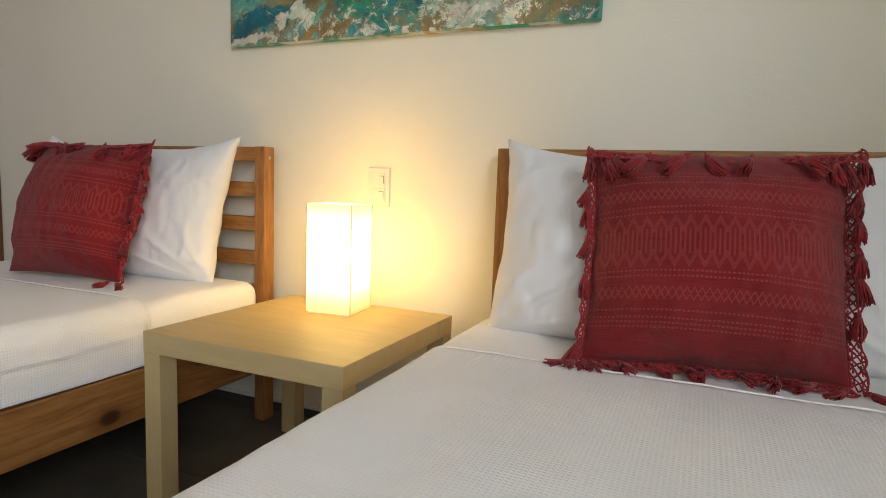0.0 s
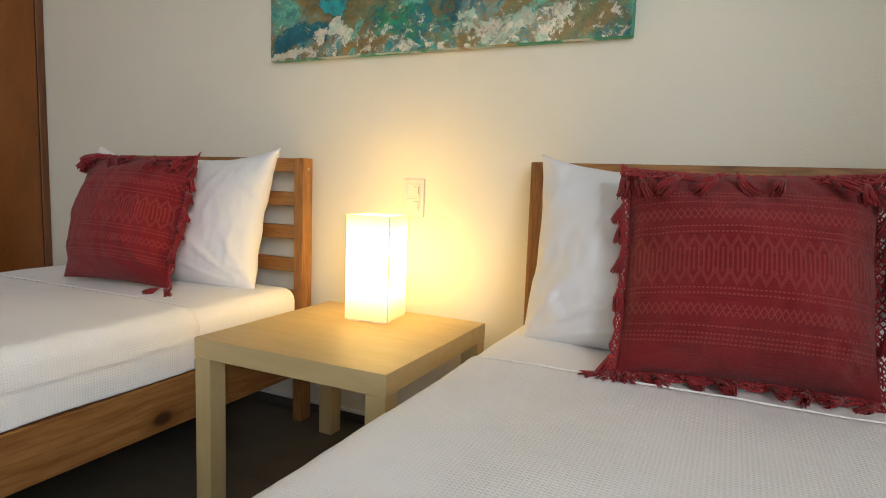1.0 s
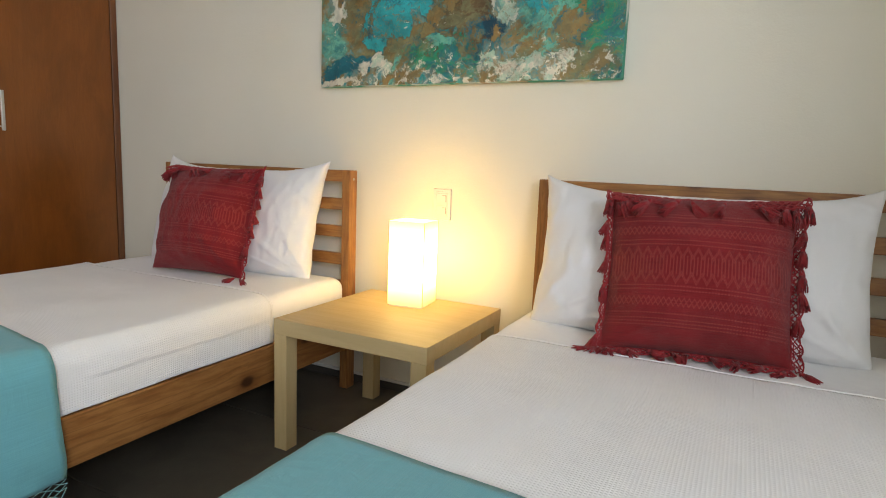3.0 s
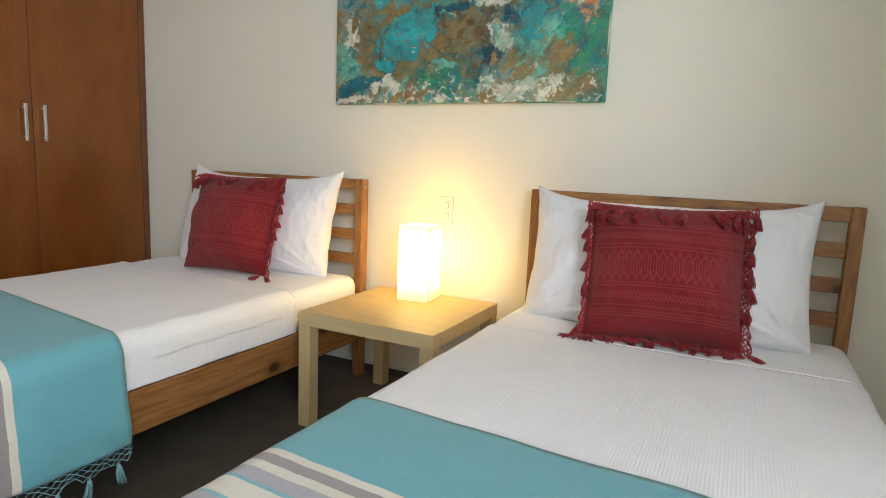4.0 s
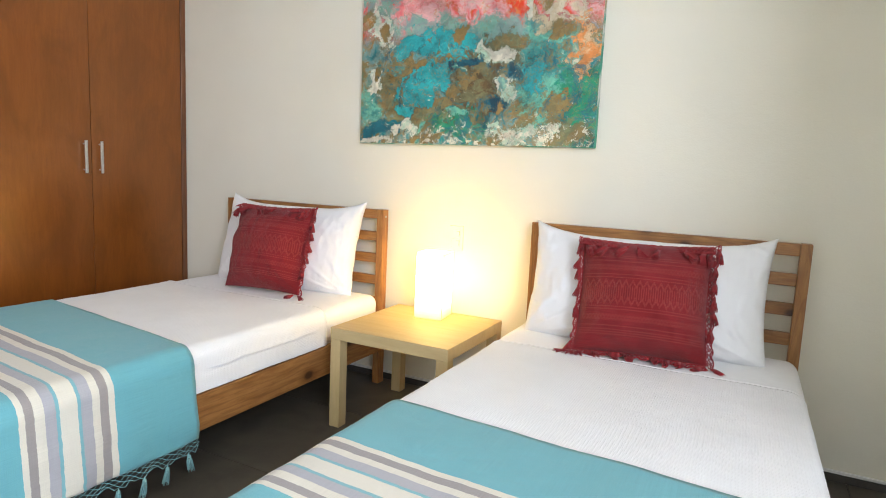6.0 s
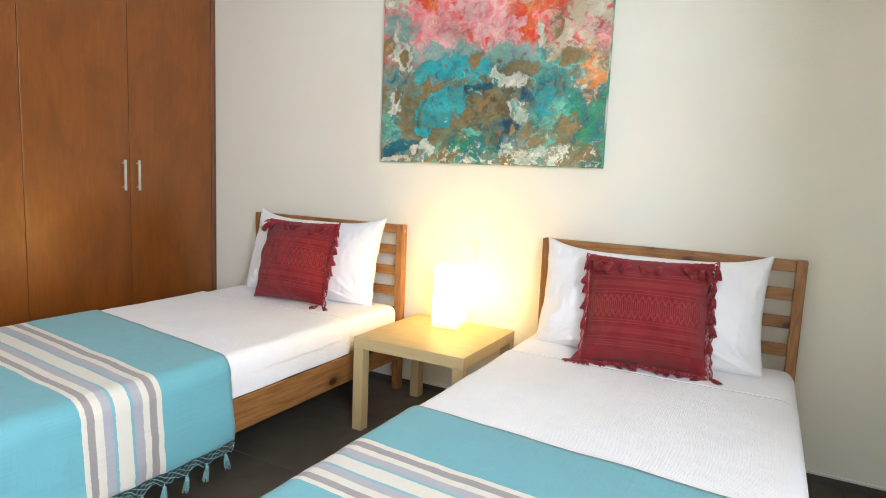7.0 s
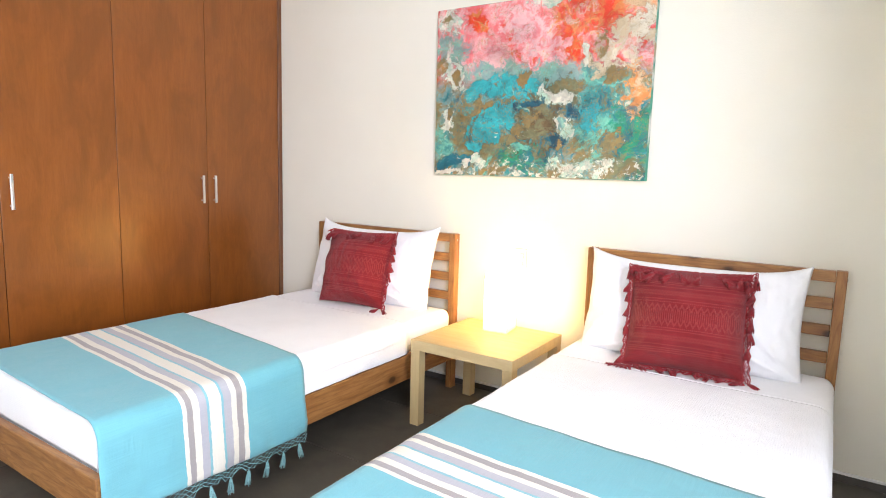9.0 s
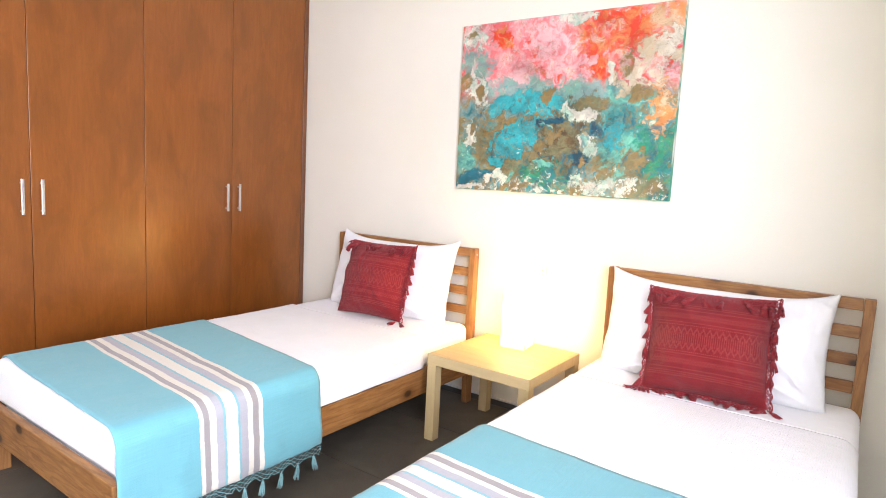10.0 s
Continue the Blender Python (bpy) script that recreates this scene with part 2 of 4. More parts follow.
def cushion_material():
    """Crimson cloth with rows of lighter stitches, zigzags and long hexagons; the UV map goes from 0 to 1."""
    n = Nodes("crimson_embroidered_cotton")
    sx = n.add("SeparateXYZ")
    n.to(n.coords("UV"), sx.inputs[0])
    u, v = sx.outputs[0], sx.outputs[1]
    dash = n.math("GREATER_THAN", n.math("FRACT", n.math("MULTIPLY", u, 62.0)), 0.42)

    def band(y, half):
        return n.math("LESS_THAN", n.math("ABSOLUTE", n.math("SUBTRACT", v, y)), half)

    def wave(turns, shift=0.0):
        return n.math("MULTIPLY", n.math("ABSOLUTE", n.math("SUBTRACT", n.math("FRACT", n.math("MULTIPLY_ADD", u, turns, shift)), 0.5)), 2.0)

    marks = None
    for y in (0.845, 0.825, 0.792, 0.668, 0.640, 0.385, 0.362, 0.222, 0.190, 0.170, 0.150):
        m = n.math("MULTIPLY", band(y, 0.0036), dash)
        marks = m if marks is None else n.math("MAXIMUM", marks, m)
    for y in (0.730, 0.292):
        for s in (0.0, 0.5):
            line = n.math("ADD", n.math("MULTIPLY", n.math("SUBTRACT", wave(19.0, s), 0.5), 0.050), y)
            m = n.math("LESS_THAN", n.math("ABSOLUTE", n.math("SUBTRACT", v, line)), 0.005)
            marks = n.math("MAXIMUM", marks, n.math("MULTIPLY", m, 0.8))
    for y, sgn in ((0.580, 1), (0.445, -1)):
        for off in (0.0, 0.016):
            line = n.math("ADD", n.math("MULTIPLY", n.math("SUBTRACT", wave(19.0), 0.5), 0.055 * sgn), y + off * sgn)
            m = n.math("LESS_THAN", n.math("ABSOLUTE", n.math("SUBTRACT", v, line)), 0.0045)
            marks = n.math("MAXIMUM", marks, n.math("MULTIPLY", m, 0.8))
    bars = n.math("GREATER_THAN", n.math("ABSOLUTE", n.math("SUBTRACT", n.math("FRACT", n.math("MULTIPLY", u, 57.0)), 0.5)), 0.32)
    marks = n.math("MAXIMUM", marks, n.math("MULTIPLY", n.math("MULTIPLY", bars, band(0.512, 0.055)), 0.7))
    worn = n.noise(n.coords("UV", (1, 1, 1)), 170, 2)
    marks = n.math("MULTIPLY", marks, n.math("ADD", n.math("MULTIPLY", worn, 0.9), 0.35))
    ply = n.math("MULTIPLY", n.math("SINE", n.math("MULTIPLY", u, 1150.0)), n.math("SINE", n.math("MULTIPLY", v, 1000.0)))
    ob = n.coords("Object")
    c = n.mix(n.step(n.noise(ob, 9, 4), 0.3, 0.75), (0.32, 0.025, 0.028), (0.24, 0.016, 0.018))
    weft = n.noise(n.coords("UV", (6, 500, 1)), 1, 3)
    c = n.mix(n.math("MULTIPLY", n.step(weft, 0.40, 0.70), 0.6), c, (0.115, 0.006, 0.010))
    c = n.mix(n.math("MULTIPLY", marks, 0.66), c, (0.48, 0.085, 0.066))
    soft = n.bump(n.noise(ob, 16, 4), 0.010, 0.35)
    return n.done(c, 0.9, n.bump(n.math("ADD", n.math("ADD", n.math("MULTIPLY", marks, 1.4), weft), n.math("MULTIPLY", ply, 0.25)), 0.0016, 0.8, soft), Sheen_Weight=0.12, Specular_IOR_Level=0.15)


M_TILE, M_SHADE, M_RUNNER, M_CUSHION = tile_material(), shade_material(), runner_material(), cushion_material()


# ---------------------------------------------------------------- mesh tools
def mesh_of(name, bm, material, smooth=False):
    me = bpy.data.meshes.new(name)
    bmesh.ops.recalc_face_normals(bm, faces=bm.faces)
    bm.to_mesh(me)
    bm.free()
    for m in material if isinstance(material, (list, tuple)) else [material]:
        me.materials.append(m)
    for p in me.polygons:
        p.use_smooth = smooth
    return me


def part(name, bm, material, parent=None, label="", smooth=False):
    ob = new(name, mesh_of(name, bm, material, smooth))
    if parent is not None:
        ob.parent = parent
    if label:
        tagged(ob, label)
    return ob


def box(x0, x1, y0, y1, z0, z1, bevel=0.0, seg=2, bm=None):
    bm = bm or bmesh.new()
    made = bmesh.ops.create_cube(bm, size=1.0, matrix=Matrix.Translation(((x0 + x1) / 2, (y0 + y1) / 2, (z0 + z1) / 2)) @ Matrix.Diagonal((x1 - x0, y1 - y0, z1 - z0, 1)))
    if bevel:
        edges = {e for v in made["verts"] for e in v.link_edges}
        bmesh.ops.bevel(bm, geom=list(edges), offset=bevel, segments=seg, affect="EDGES", profile=0.5)
    return bm


def tube(bm, pts, r, sides=4, taper=1.0):
    """A thin round strand along the points."""
    rings = []
    for i, p in enumerate(pts):
        p = Vector(p)
        a, b = Vector(pts[max(i - 1, 0)]), Vector(pts[min(i + 1, len(pts) - 1)])
        q = (b - a).to_track_quat("Z", "Y")
        k = r * (1 + (taper - 1) * i / max(len(pts) - 1, 1))
        rings.append([bm.verts.new(p + q @ Vector((k * math.cos(math.tau * j / sides), k * math.sin(math.tau * j / sides), 0))) for j in range(sides)])
    for a, b in zip(rings, rings[1:]):
        for j in range(sides):
            bm.faces.new((a[j], a[(j + 1) % sides], b[(j + 1) % sides], b[j]))
    bm.faces.new(rings[0][::-1]), bm.faces.new(rings[-1])
    return bm


def empty(name, at=(0, 0, 0)):
    ob = new(name)
    ob.empty_display_size = 0.1
    ob.location = at
    return ob


def lump(x, y, z, f, seed=0.0):
    return noise.noise(Vector((x * f + seed, y * f - seed, z * f + seed * 0.5)))


# ---------------------------------------------------------------- the room
def slab(name, x0, x1, y0, y1, z0, z1, mat):
    return tagged(part(name, box(x0, x1, y0, y1, z0, z1), mat), kind="structure")


tagged(slab("wall_north", WEST - 0.15, EAST + 0.15, 0.0, 0.15, -0.1, TOP, M_WALL), "warm white painted plaster wall behind the beds", "wall")
tagged(slab("wall_south", WEST - 0.15, EAST + 0.15, SOUTH - 0.15, SOUTH, -0.1, TOP, M_WALL), "warm white painted plaster wall", "wall")
tagged(slab("wall_west", WEST - 0.15, WEST, SOUTH, 0.0, -0.1, TOP, M_WALL), "warm white painted plaster wall behind the wardrobe", "wall")
bm = box(EAST, EAST + 0.15, SOUTH, WIN[0], -0.1, TOP)
box(EAST, EAST + 0.15, WIN[1], JOG[1], -0.1, TOP, bm=bm)
# added block, out of view, that keeps window light off wall_north's east end
box(JOG[0], EAST + 0.15, JOG[1], 0.0, -0.1, TOP, bm=bm)
box(EAST, EAST + 0.15, WIN[0], WIN[1], -0.1, WIN[2], bm=bm)
box(EAST, EAST + 0.15, WIN[0], WIN[1], WIN[3], TOP, bm=bm)
tagged(part("wall_east", bm, M_WALL), "warm white painted plaster wall with a window opening", "wall", kind="structure")
tagged(slab("ceiling", WEST - 0.15, EAST + 0.15, SOUTH - 0.15, 0.15, TOP, TOP + 0.12, M_CEIL), "plain white painted ceiling", "ceiling")
floor = tagged(slab("floor", WEST, EAST, SOUTH, 0.0, -0.1, FLOOR - 0.006, M_GROUT), "dark grey-brown porcelain tile floor with narrow joints", "floor")


def baseboard(x0, x1):
    ob = tagged(empty("baseboard"), "low dark stone baseboard with a pale painted top edge", "baseboard", kind="structure")
    part("skirting", box(x0, x1, -0.012, 0.0, FLOOR, 0.050, 0.001, 1), M_BASE, ob)
    part("top_bead", box(x0, x1, -0.0125, 0.0, 0.0505, 0.062, 0.003, 2), M_CEIL, ob)


baseboard(FACE + 0.005, JOG[0])


# ---------------------------------------------------------------- wardrobe along the west wall


def wardrobe():
    w = tagged(empty("wardrobe", (FACE, 0, 0)), "built-in reddish brown wood veneer wardrobe with closed flush doors", "wardrobe")
    back = WEST + 0.003 - FACE
    bm = box(back, -0.03, -2.335, -0.003, FLOOR, 0.06)
    box(back, -0.03, -2.335, -0.003, TOP - 0.07, TOP - 0.003, bm=bm)
    box(back, back + 0.015, -2.335, -0.003, 0.06, TOP - 0.07, bm=bm)
    part("carcass", bm, M_JAMB, w)
    for name, y0, y1 in (("jamb", -0.036, -0.003), ("jamb", -2.335, -2.302)):
        part(name, box(-0.03, 0.004, y0, y1, FLOOR, TOP - 0.003, 0.002, 1), M_JAMB, w, "darker brown edge strip")
    part("plinth", box(-0.03, -0.008, -2.302, -0.036, FLOOR, 0.07), M_JAMB, w)
    part("header", box(-0.03, -0.004, -2.302, -0.036, TOP - 0.08, TOP - 0.003), M_JAMB, w)
    seams = [-0.038, -0.601, -1.154, -1.710, -2.30]
    for i in range(4):
        y1, y0 = seams[i] - 0.0015, seams[i + 1] + 0.0015
        d = part("door", box(-0.022, 0.0, y0, y1, 0.075, TOP - 0.085, 0.0015, 2), M_VENEER, w)
        hy = (y0 + 0.041) if i % 2 == 0 else (y1 - 0.041)
        bm = box(0.019, 0.028, hy - 0.007, hy + 0.007, 1.022, 1.192, 0.002, 2)
        for z in (1.040, 1.174):
            box(0.0, 0.021, hy - 0.003, hy + 0.003, z - 0.003, z + 0.003, bm=bm)
        part("handle", bm, M_STEEL, d, "brushed steel bar handle")
    return w


wardrobe()


# ---------------------------------------------------------------- beds
BED_W, BED_L, BED_Y = 1.055, 1.99, -0.050  # width, length, and y of the head end
LEFT_BED, RIGHT_BED = -1.156, 0.668  # x of each bed's west side


def bed():
    """Origin at the head end, west side, on the floor; the foot points to -y."""
    b = tagged(empty("bed"), "honey-coloured knotty pine single bed frame with slatted headboard", "bed", "pair of beds")
    for x0 in (0.0, BED_W - 0.038):
        bm = box(x0, x0 + 0.038, -0.050, 0.0, FLOOR, 0.912, 0.003, 2)
        p = part("headboard_post", bm, M_PINE[2], b)
        xs = x0 - 0.001 if x0 == 0 else x0 + 0.039
        sc = bmesh.new()
        bmesh.ops.create_cone(sc, cap_ends=True, segments=14, radius1=0.0055, radius2=0.0045, depth=0.003, matrix=pose(xs, -0.025, 0.877, 0, 90, 0))
        part("screw", sc, M_SCREW, p, "round metal screw head")
    part("headboard_slat", box(0.039, BED_W - 0.039, -0.047, -0.010, 0.866, 0.911, 0.003, 2), M_PINE[0], b)
    for z in (0.753, 0.642, 0.531, 0.420):
        part("headboard_slat", box(0.039, BED_W - 0.039, -0.040, -0.018, z, z + 0.047, 0.003, 2), M_PINE[0], b)
    for x0 in (0.0, BED_W - 0.028):
        part("side_rail", box(x0, x0 + 0.028, -BED_L + 0.001, -0.051, 0.190, 0.321, 0.004, 2), M_PINE[1], b)
    part("footboard", box(0.0, BED_W, -BED_L - 0.030, -BED_L, 0.178, 0.323, 0.004, 2), M_PINE[0], b)
    for x0 in (0.002, BED_W - 0.047):
        part("leg", box(x0, x0 + 0.045, -BED_L + 0.001, -BED_L + 0.046, FLOOR, 0.189, 0.003, 2), M_PINE[2], b)
    for k in range(8):
        y = -0.16 - k * 0.24
        part("bed_slat", box(0.029, BED_W - 0.029, y - 0.04, y + 0.04, 0.235, 0.252, 0.002, 1), M_PINE[0], b)
    return b


bed_left = bed()
bed_left.location = (LEFT_BED, BED_Y, 0)
bed_right = copy_thing(bed_left, pose(RIGHT_BED, BED_Y, 0))
tagged(bed_left, "honey-coloured knotty pine single bed frame beside the wardrobe")
tagged(bed_right, "honey-coloured knotty pine single bed frame with slatted headboard against bare wall")


def mattress(x0):
    m = tagged(empty("mattress", (x0, BED_Y, 0)), "single mattress in a fitted white cotton sheet", "mattress", "pair of mattresses")
    part("mattress_core", box(0.078, BED_W - 0.034, -BED_L + 0.016, -0.060, 0.2525, 0.400, 0.03, 3), M_CASE, m, "", True)
    bm = box(0.003, BED_W - 0.003, -BED_L + 0.012, -0.056, 0.324, 0.4865, 0.045, 5)
    bmesh.ops.subdivide_edges(bm, edges=[e for e in bm.edges if e.calc_length() > 0.3], cuts=14, use_grid_fill=True)
    for v in bm.verts:
        v.co.z += 0.002 * lump(v.co.x, v.co.y, v.co.z, 8, x0)
        if v.co.z > 0.45:
            v.co.z -= 0.007 * min(1.0, max(0.0, (-0.42 - v.co.y) / 0.08))
    part("fitted_sheet", bm, M_SHEET, m, "smooth white cotton sheet", True)
    return m


def profile(half, top, drop, radius, n_top, n_arc, n_side):
    """Points (x, z) of a cloth that lies on a bed from west to east and falls at both sides, with the length along it."""
    side = [(half, top - radius - (drop - radius) * (1 - i / n_side)) for i in range(n_side)]
    arc = [(half - radius + radius * math.cos(math.pi / 2 * i / n_arc), top - radius + radius * math.sin(math.pi / 2 * i / n_arc)) for i in range(n_arc)]
    flat = [(half - radius - (half - radius) * i / n_top, top) for i in range(n_top + 1)]
    one = side + arc + flat
    pts = one + [(-x, z) for x, z in one[-2::-1]]
    run = [0.0]
    for a, b in zip(pts, pts[1:]):
        run.append(run[-1] + math.dist(a, b))
    return pts, run


def sheet_mesh(rows, uvs, thick, material, name):
    """A cloth of given thickness from a grid of points."""
    bm = bmesh.new()
    uvl = bm.loops.layers.uv.new("UVMap")
    grid = [[bm.verts.new(p) for p in r] for r in rows]
    for i in range(len(rows) - 1):
        for j in range(len(rows[0]) - 1):
            q = [(i, j), (i, j + 1), (i + 1, j + 1), (i + 1, j)]
            f = bm.faces.new([grid[a][b] for a, b in q])
            for lp, (a, b) in zip(f.loops, q):
                lp[uvl].uv = uvs[a][b]
    me = mesh_of(name, bm, material, True)
    ob = new(name, me)
    md = ob.modifiers.new("thickness", "SOLIDIFY")
    md.thickness, md.offset = thick, 0.0
    return ob


def bedspread(x0, seed):
    half = BED_W / 2 - 0.004
    top = 0.488
    pts, run = profile(half, top, 0.163, 0.050, 26, 10, 22)
    ys = [-0.475 - (BED_L - 0.06 - 0.475) * i / 66 for i in range(67)]
    foot = [(ys[-1] - 0.05 * math.sin(math.pi / 2 * i / 5), 0.05 * (1 - math.cos(math.pi / 2 * i / 5))) for i in range(1, 6)] + [(ys[-1] - 0.05 - 0.004 * math.sin(math.pi * i / 5), 0.05 + 0.027 * i) for i in range(1, 6)]
    path = [(y, 0.0) for y in ys] + foot
    rows, uvs, along = [], [], 0.0
    for k, (y, dz) in enumerate(path):
        if k:
            along += math.dist(path[k], path[k - 1])
        row, uv = [], []
        for (x, z), s in zip(pts, run):
            zz = min(z, top - dz)
            bump = 0.004 * lump(x, y, zz, 5, seed) + 0.0016 * lump(x, y, zz, 19, seed)
            bump += 0.0022 if k < 3 else 0.0  # the hem is folded double
            hem = 0.003 * lump(x, 0, 0, 4, seed + 3) * max(0, 1 - k / 6)
            slack = 0.004 * lump(0, y, zz, 9, seed) * min(1, max(0, (top - 0.06 - zz) / 0.05))
            nx = x + math.copysign(slack, x) if abs(x) > half - 0.01 else x
            # the doubled upper layer ends halfway down the side; the lower one is puckered where it is tucked in
            if abs(x) > half - 0.02:
                fade = min(1.0, max(0.0, (y + 1.14) / 0.05)) * min(1.0, max(0.0, (-0.48 - y) / 0.10))
                edge = 0.402 + 0.006 * lump(0, y, 0, 3, seed)
                if zz > edge:
                    nx += math.copysign(0.0045 * fade * max(0.0, 1 - (zz - edge) / 0.06), x)
                else:
                    nx += math.copysign(0.0022 * fade * max(0.0, lump(0, y, zz * 0.3, 60, seed)), x)
            q = min(max((ys[-1] - y) / 0.05, 0.0), 1.0)
            lim = half - 0.055 * (1 - math.sqrt(max(1 - q * q, 0.0)))
            nx = max(-lim, min(lim, nx)) if q > 0 else nx
            row.append((nx, y + hem, max(zz + bump, 0.3255 if abs(nx) > half - 0.03 else 0.318)))
            uv.append((s, along))
        rows.append(row), uvs.append(uv)
    ob = sheet_mesh(rows, uvs, 0.003, M_WAFFLE, "bedspread")
    ob.location = (x0 + BED_W / 2, BED_Y, 0)
    # turned hem at the pillow end
    bm = bmesh.new()
    line = [(p[0], p[1] - 0.004, p[2] + 0.0015) for p in rows[0]]
    tube(bm, line, 0.0028, 6)
    part("hem", bm, M_SHEET, ob, "flat stitched hem", True)
    return tagged(ob, "white waffle-weave cotton bedspread tucked in over the mattress", "bedspread", "pair of bedspreads")


# tassels share one mesh per colour
def tassel_mesh(name, material, length, spread, strands, seed):
    """A knot, a bound neck and a skirt of threads; hangs down from the origin."""
    rnd = random.Random(seed)
    bm = bmesh.new()
    knob = length * 0.11
    bmesh.ops.create_uvsphere(bm, u_segments=9, v_segments=6, radius=knob, matrix=Matrix.Translation((0, 0, -knob)) @ Matrix.Diagonal((1, 1, 1.1, 1)))
    tube(bm, [(0, 0, 0.006), (0, 0, -knob)], length * 0.035, 5)
    bend = (rnd.uniform(-0.25, 0.25), rnd.uniform(-0.25, 0.25))
    for ring, count in ((1.0, strands), (0.6, strands // 2)):
        for i in range(count):
            a = math.tau * i / count + rnd.uniform(-0.15, 0.15)
            r = spread * ring * rnd.uniform(0.75, 1.05)
            e = length * rnd.uniform(0.86, 1.04)
            c, s = math.cos(a), math.sin(a)
            pts = []
            for f in (0.0, 0.35, 0.7, 1.0):
                k = knob * 0.7 * (1 - f) + r * f ** 0.7
                pts.append((c * k + bend[0] * length * f * f * 0.5, s * k + bend[1] * length * f * f * 0.5, -knob * 1.6 - (e - knob * 1.6) * f))
            tube(bm, pts, length * 0.046, 3, 0.7)
    return mesh_of(name, bm, material, True)


TASSEL_TEAL = tassel_mesh("tassel", M_TEAL_YARN, 0.056, 0.011, 10, 5)
TASSEL_RED = [tassel_mesh("tassel", M_YARN, 0.050, 0.013, 16, s) for s in (1, 2, 3)]


def runner(x0, seed, edges):
    half, top = BED_W / 2 + 0.016, 0.4965
    # y of both long edges at the west and at the east side; it lies a little askew
    (w0, e0), (w1, e1) = edges
    pts, run = profile(half, top, 0.310, 0.070, 30, 12, 24)
    n = 46
    rows, uvs = [], []
    for k in range(n + 1):
        row, uv = [], []
        for (x, z), s in zip(pts, run):
            f = x / (2 * half) + 0.5
            ya, yb = w0 + (e0 - w0) * f - BED_Y, w1 + (e1 - w1) * f - BED_Y
            y = ya + (yb - ya) * k / n
            fall = min(1.0, max(0.0, (top - 0.08 - z) / 0.18))
            bump = 0.0035 * lump(x, y, z, 6, seed) + 0.0012 * lump(x, y, z, 21, seed)
            out = fall * (0.013 + 0.010 * lump(0, y, 0, 7, seed) + 0.006 * lump(0, y, z, 14, seed) + 0.004 * lump(0.4 * y, y + z, z, 30, seed))
            edge = 0.006 * lump(x, z, 0, 3.5, seed + (9 if k > n / 2 else 0)) * abs(2 * k / n - 1)
            dz = -0.012 * fall * lump(0, y, 0, 3, seed + 5)
            row.append((x + math.copysign(out, x) if fall else x, y + edge, z + (bump if fall == 0 else dz)))
            uv.append((s, k / n))
        rows.append(row), uvs.append(uv)
    ob = sheet_mesh(rows, uvs, 0.003, M_RUNNER, "bed_runner")
    ob.location = (x0 + BED_W / 2, BED_Y, 0)
    for j, name in ((0, "fringe_net"), (len(pts) - 1, "fringe_net")):
        low = [Vector(r[j]) for r in rows]

        def at(f):
            f = min(max(f, 0), 1) * n
            i = min(int(f), n - 1)
            return low[i].lerp(low[i + 1], f - i)

        bm = bmesh.new()
        cols, depth, lines = 52, 0.046, 5
        rnd = random.Random(seed)
        sag = [rnd.uniform(0.85, 1.2) for _ in range(cols + 1)]

        def knot(c, l):
            p = at(c / cols)
            scallop = 0.55 + 0.45 * abs(math.sin(math.pi * c / 5.2))
            return p + Vector((0.002 * math.sin(c * 1.7 + l), 0, -depth * l / lines * scallop * sag[min(int(c), cols)]))

        for c in range(cols):
            for l in range(lines):
                if (c + l) % 2 == 0:
                    tube(bm, [knot(c, l), knot(c + 1, l + 1)], 0.0010, 3)
                else:
                    tube(bm, [knot(c + 1, l), knot(c, l + 1)], 0.0011, 3)
        net = part(name, bm, M_TEAL_YARN, ob, "knotted teal net fringe")
        for i in range(10):
            c = 2.6 + 5.2 * i
            t = new("tassel", TASSEL_TEAL)
            t.parent = net
            p = knot(c, lines)
            t.matrix_local = Matrix.Translation(p) @ pose(0, 0, 0, rnd.uniform(-7, 7), rnd.uniform(-7, 7), rnd.uniform(0, 360))
    return tagged(ob, "turquoise cotton bed runner with cream and grey stripes, tasselled fringe", "bed runner", "pair of bed runners")


for x0, seed, edges in ((LEFT_BED, 2.0, ((-1.105, -1.250), (-2.000, -2.068))), (RIGHT_BED, 7.7, ((-1.255, -1.335), (-2.035, -2.090)))):
    mattress(x0), bedspread(x0, seed), runner(x0, seed, edges)


# ---------------------------------------------------------------- pillows and cushions
def stand(bl, br, tl):
    """Pose of an upright pillow from its lower corners and an upper one: x along it, z up it, y to its back."""
    bl, br, tl = Vector(bl), Vector(br), Vector(tl)
    x = (br - bl).normalized()
    z = (tl - bl)
    z = (z - x * z.dot(x)).normalized()
    y = z.cross(x)
    m = Matrix((x, y, z)).transposed().to_4x4()
    m.translation = (bl + br) / 2
    return m


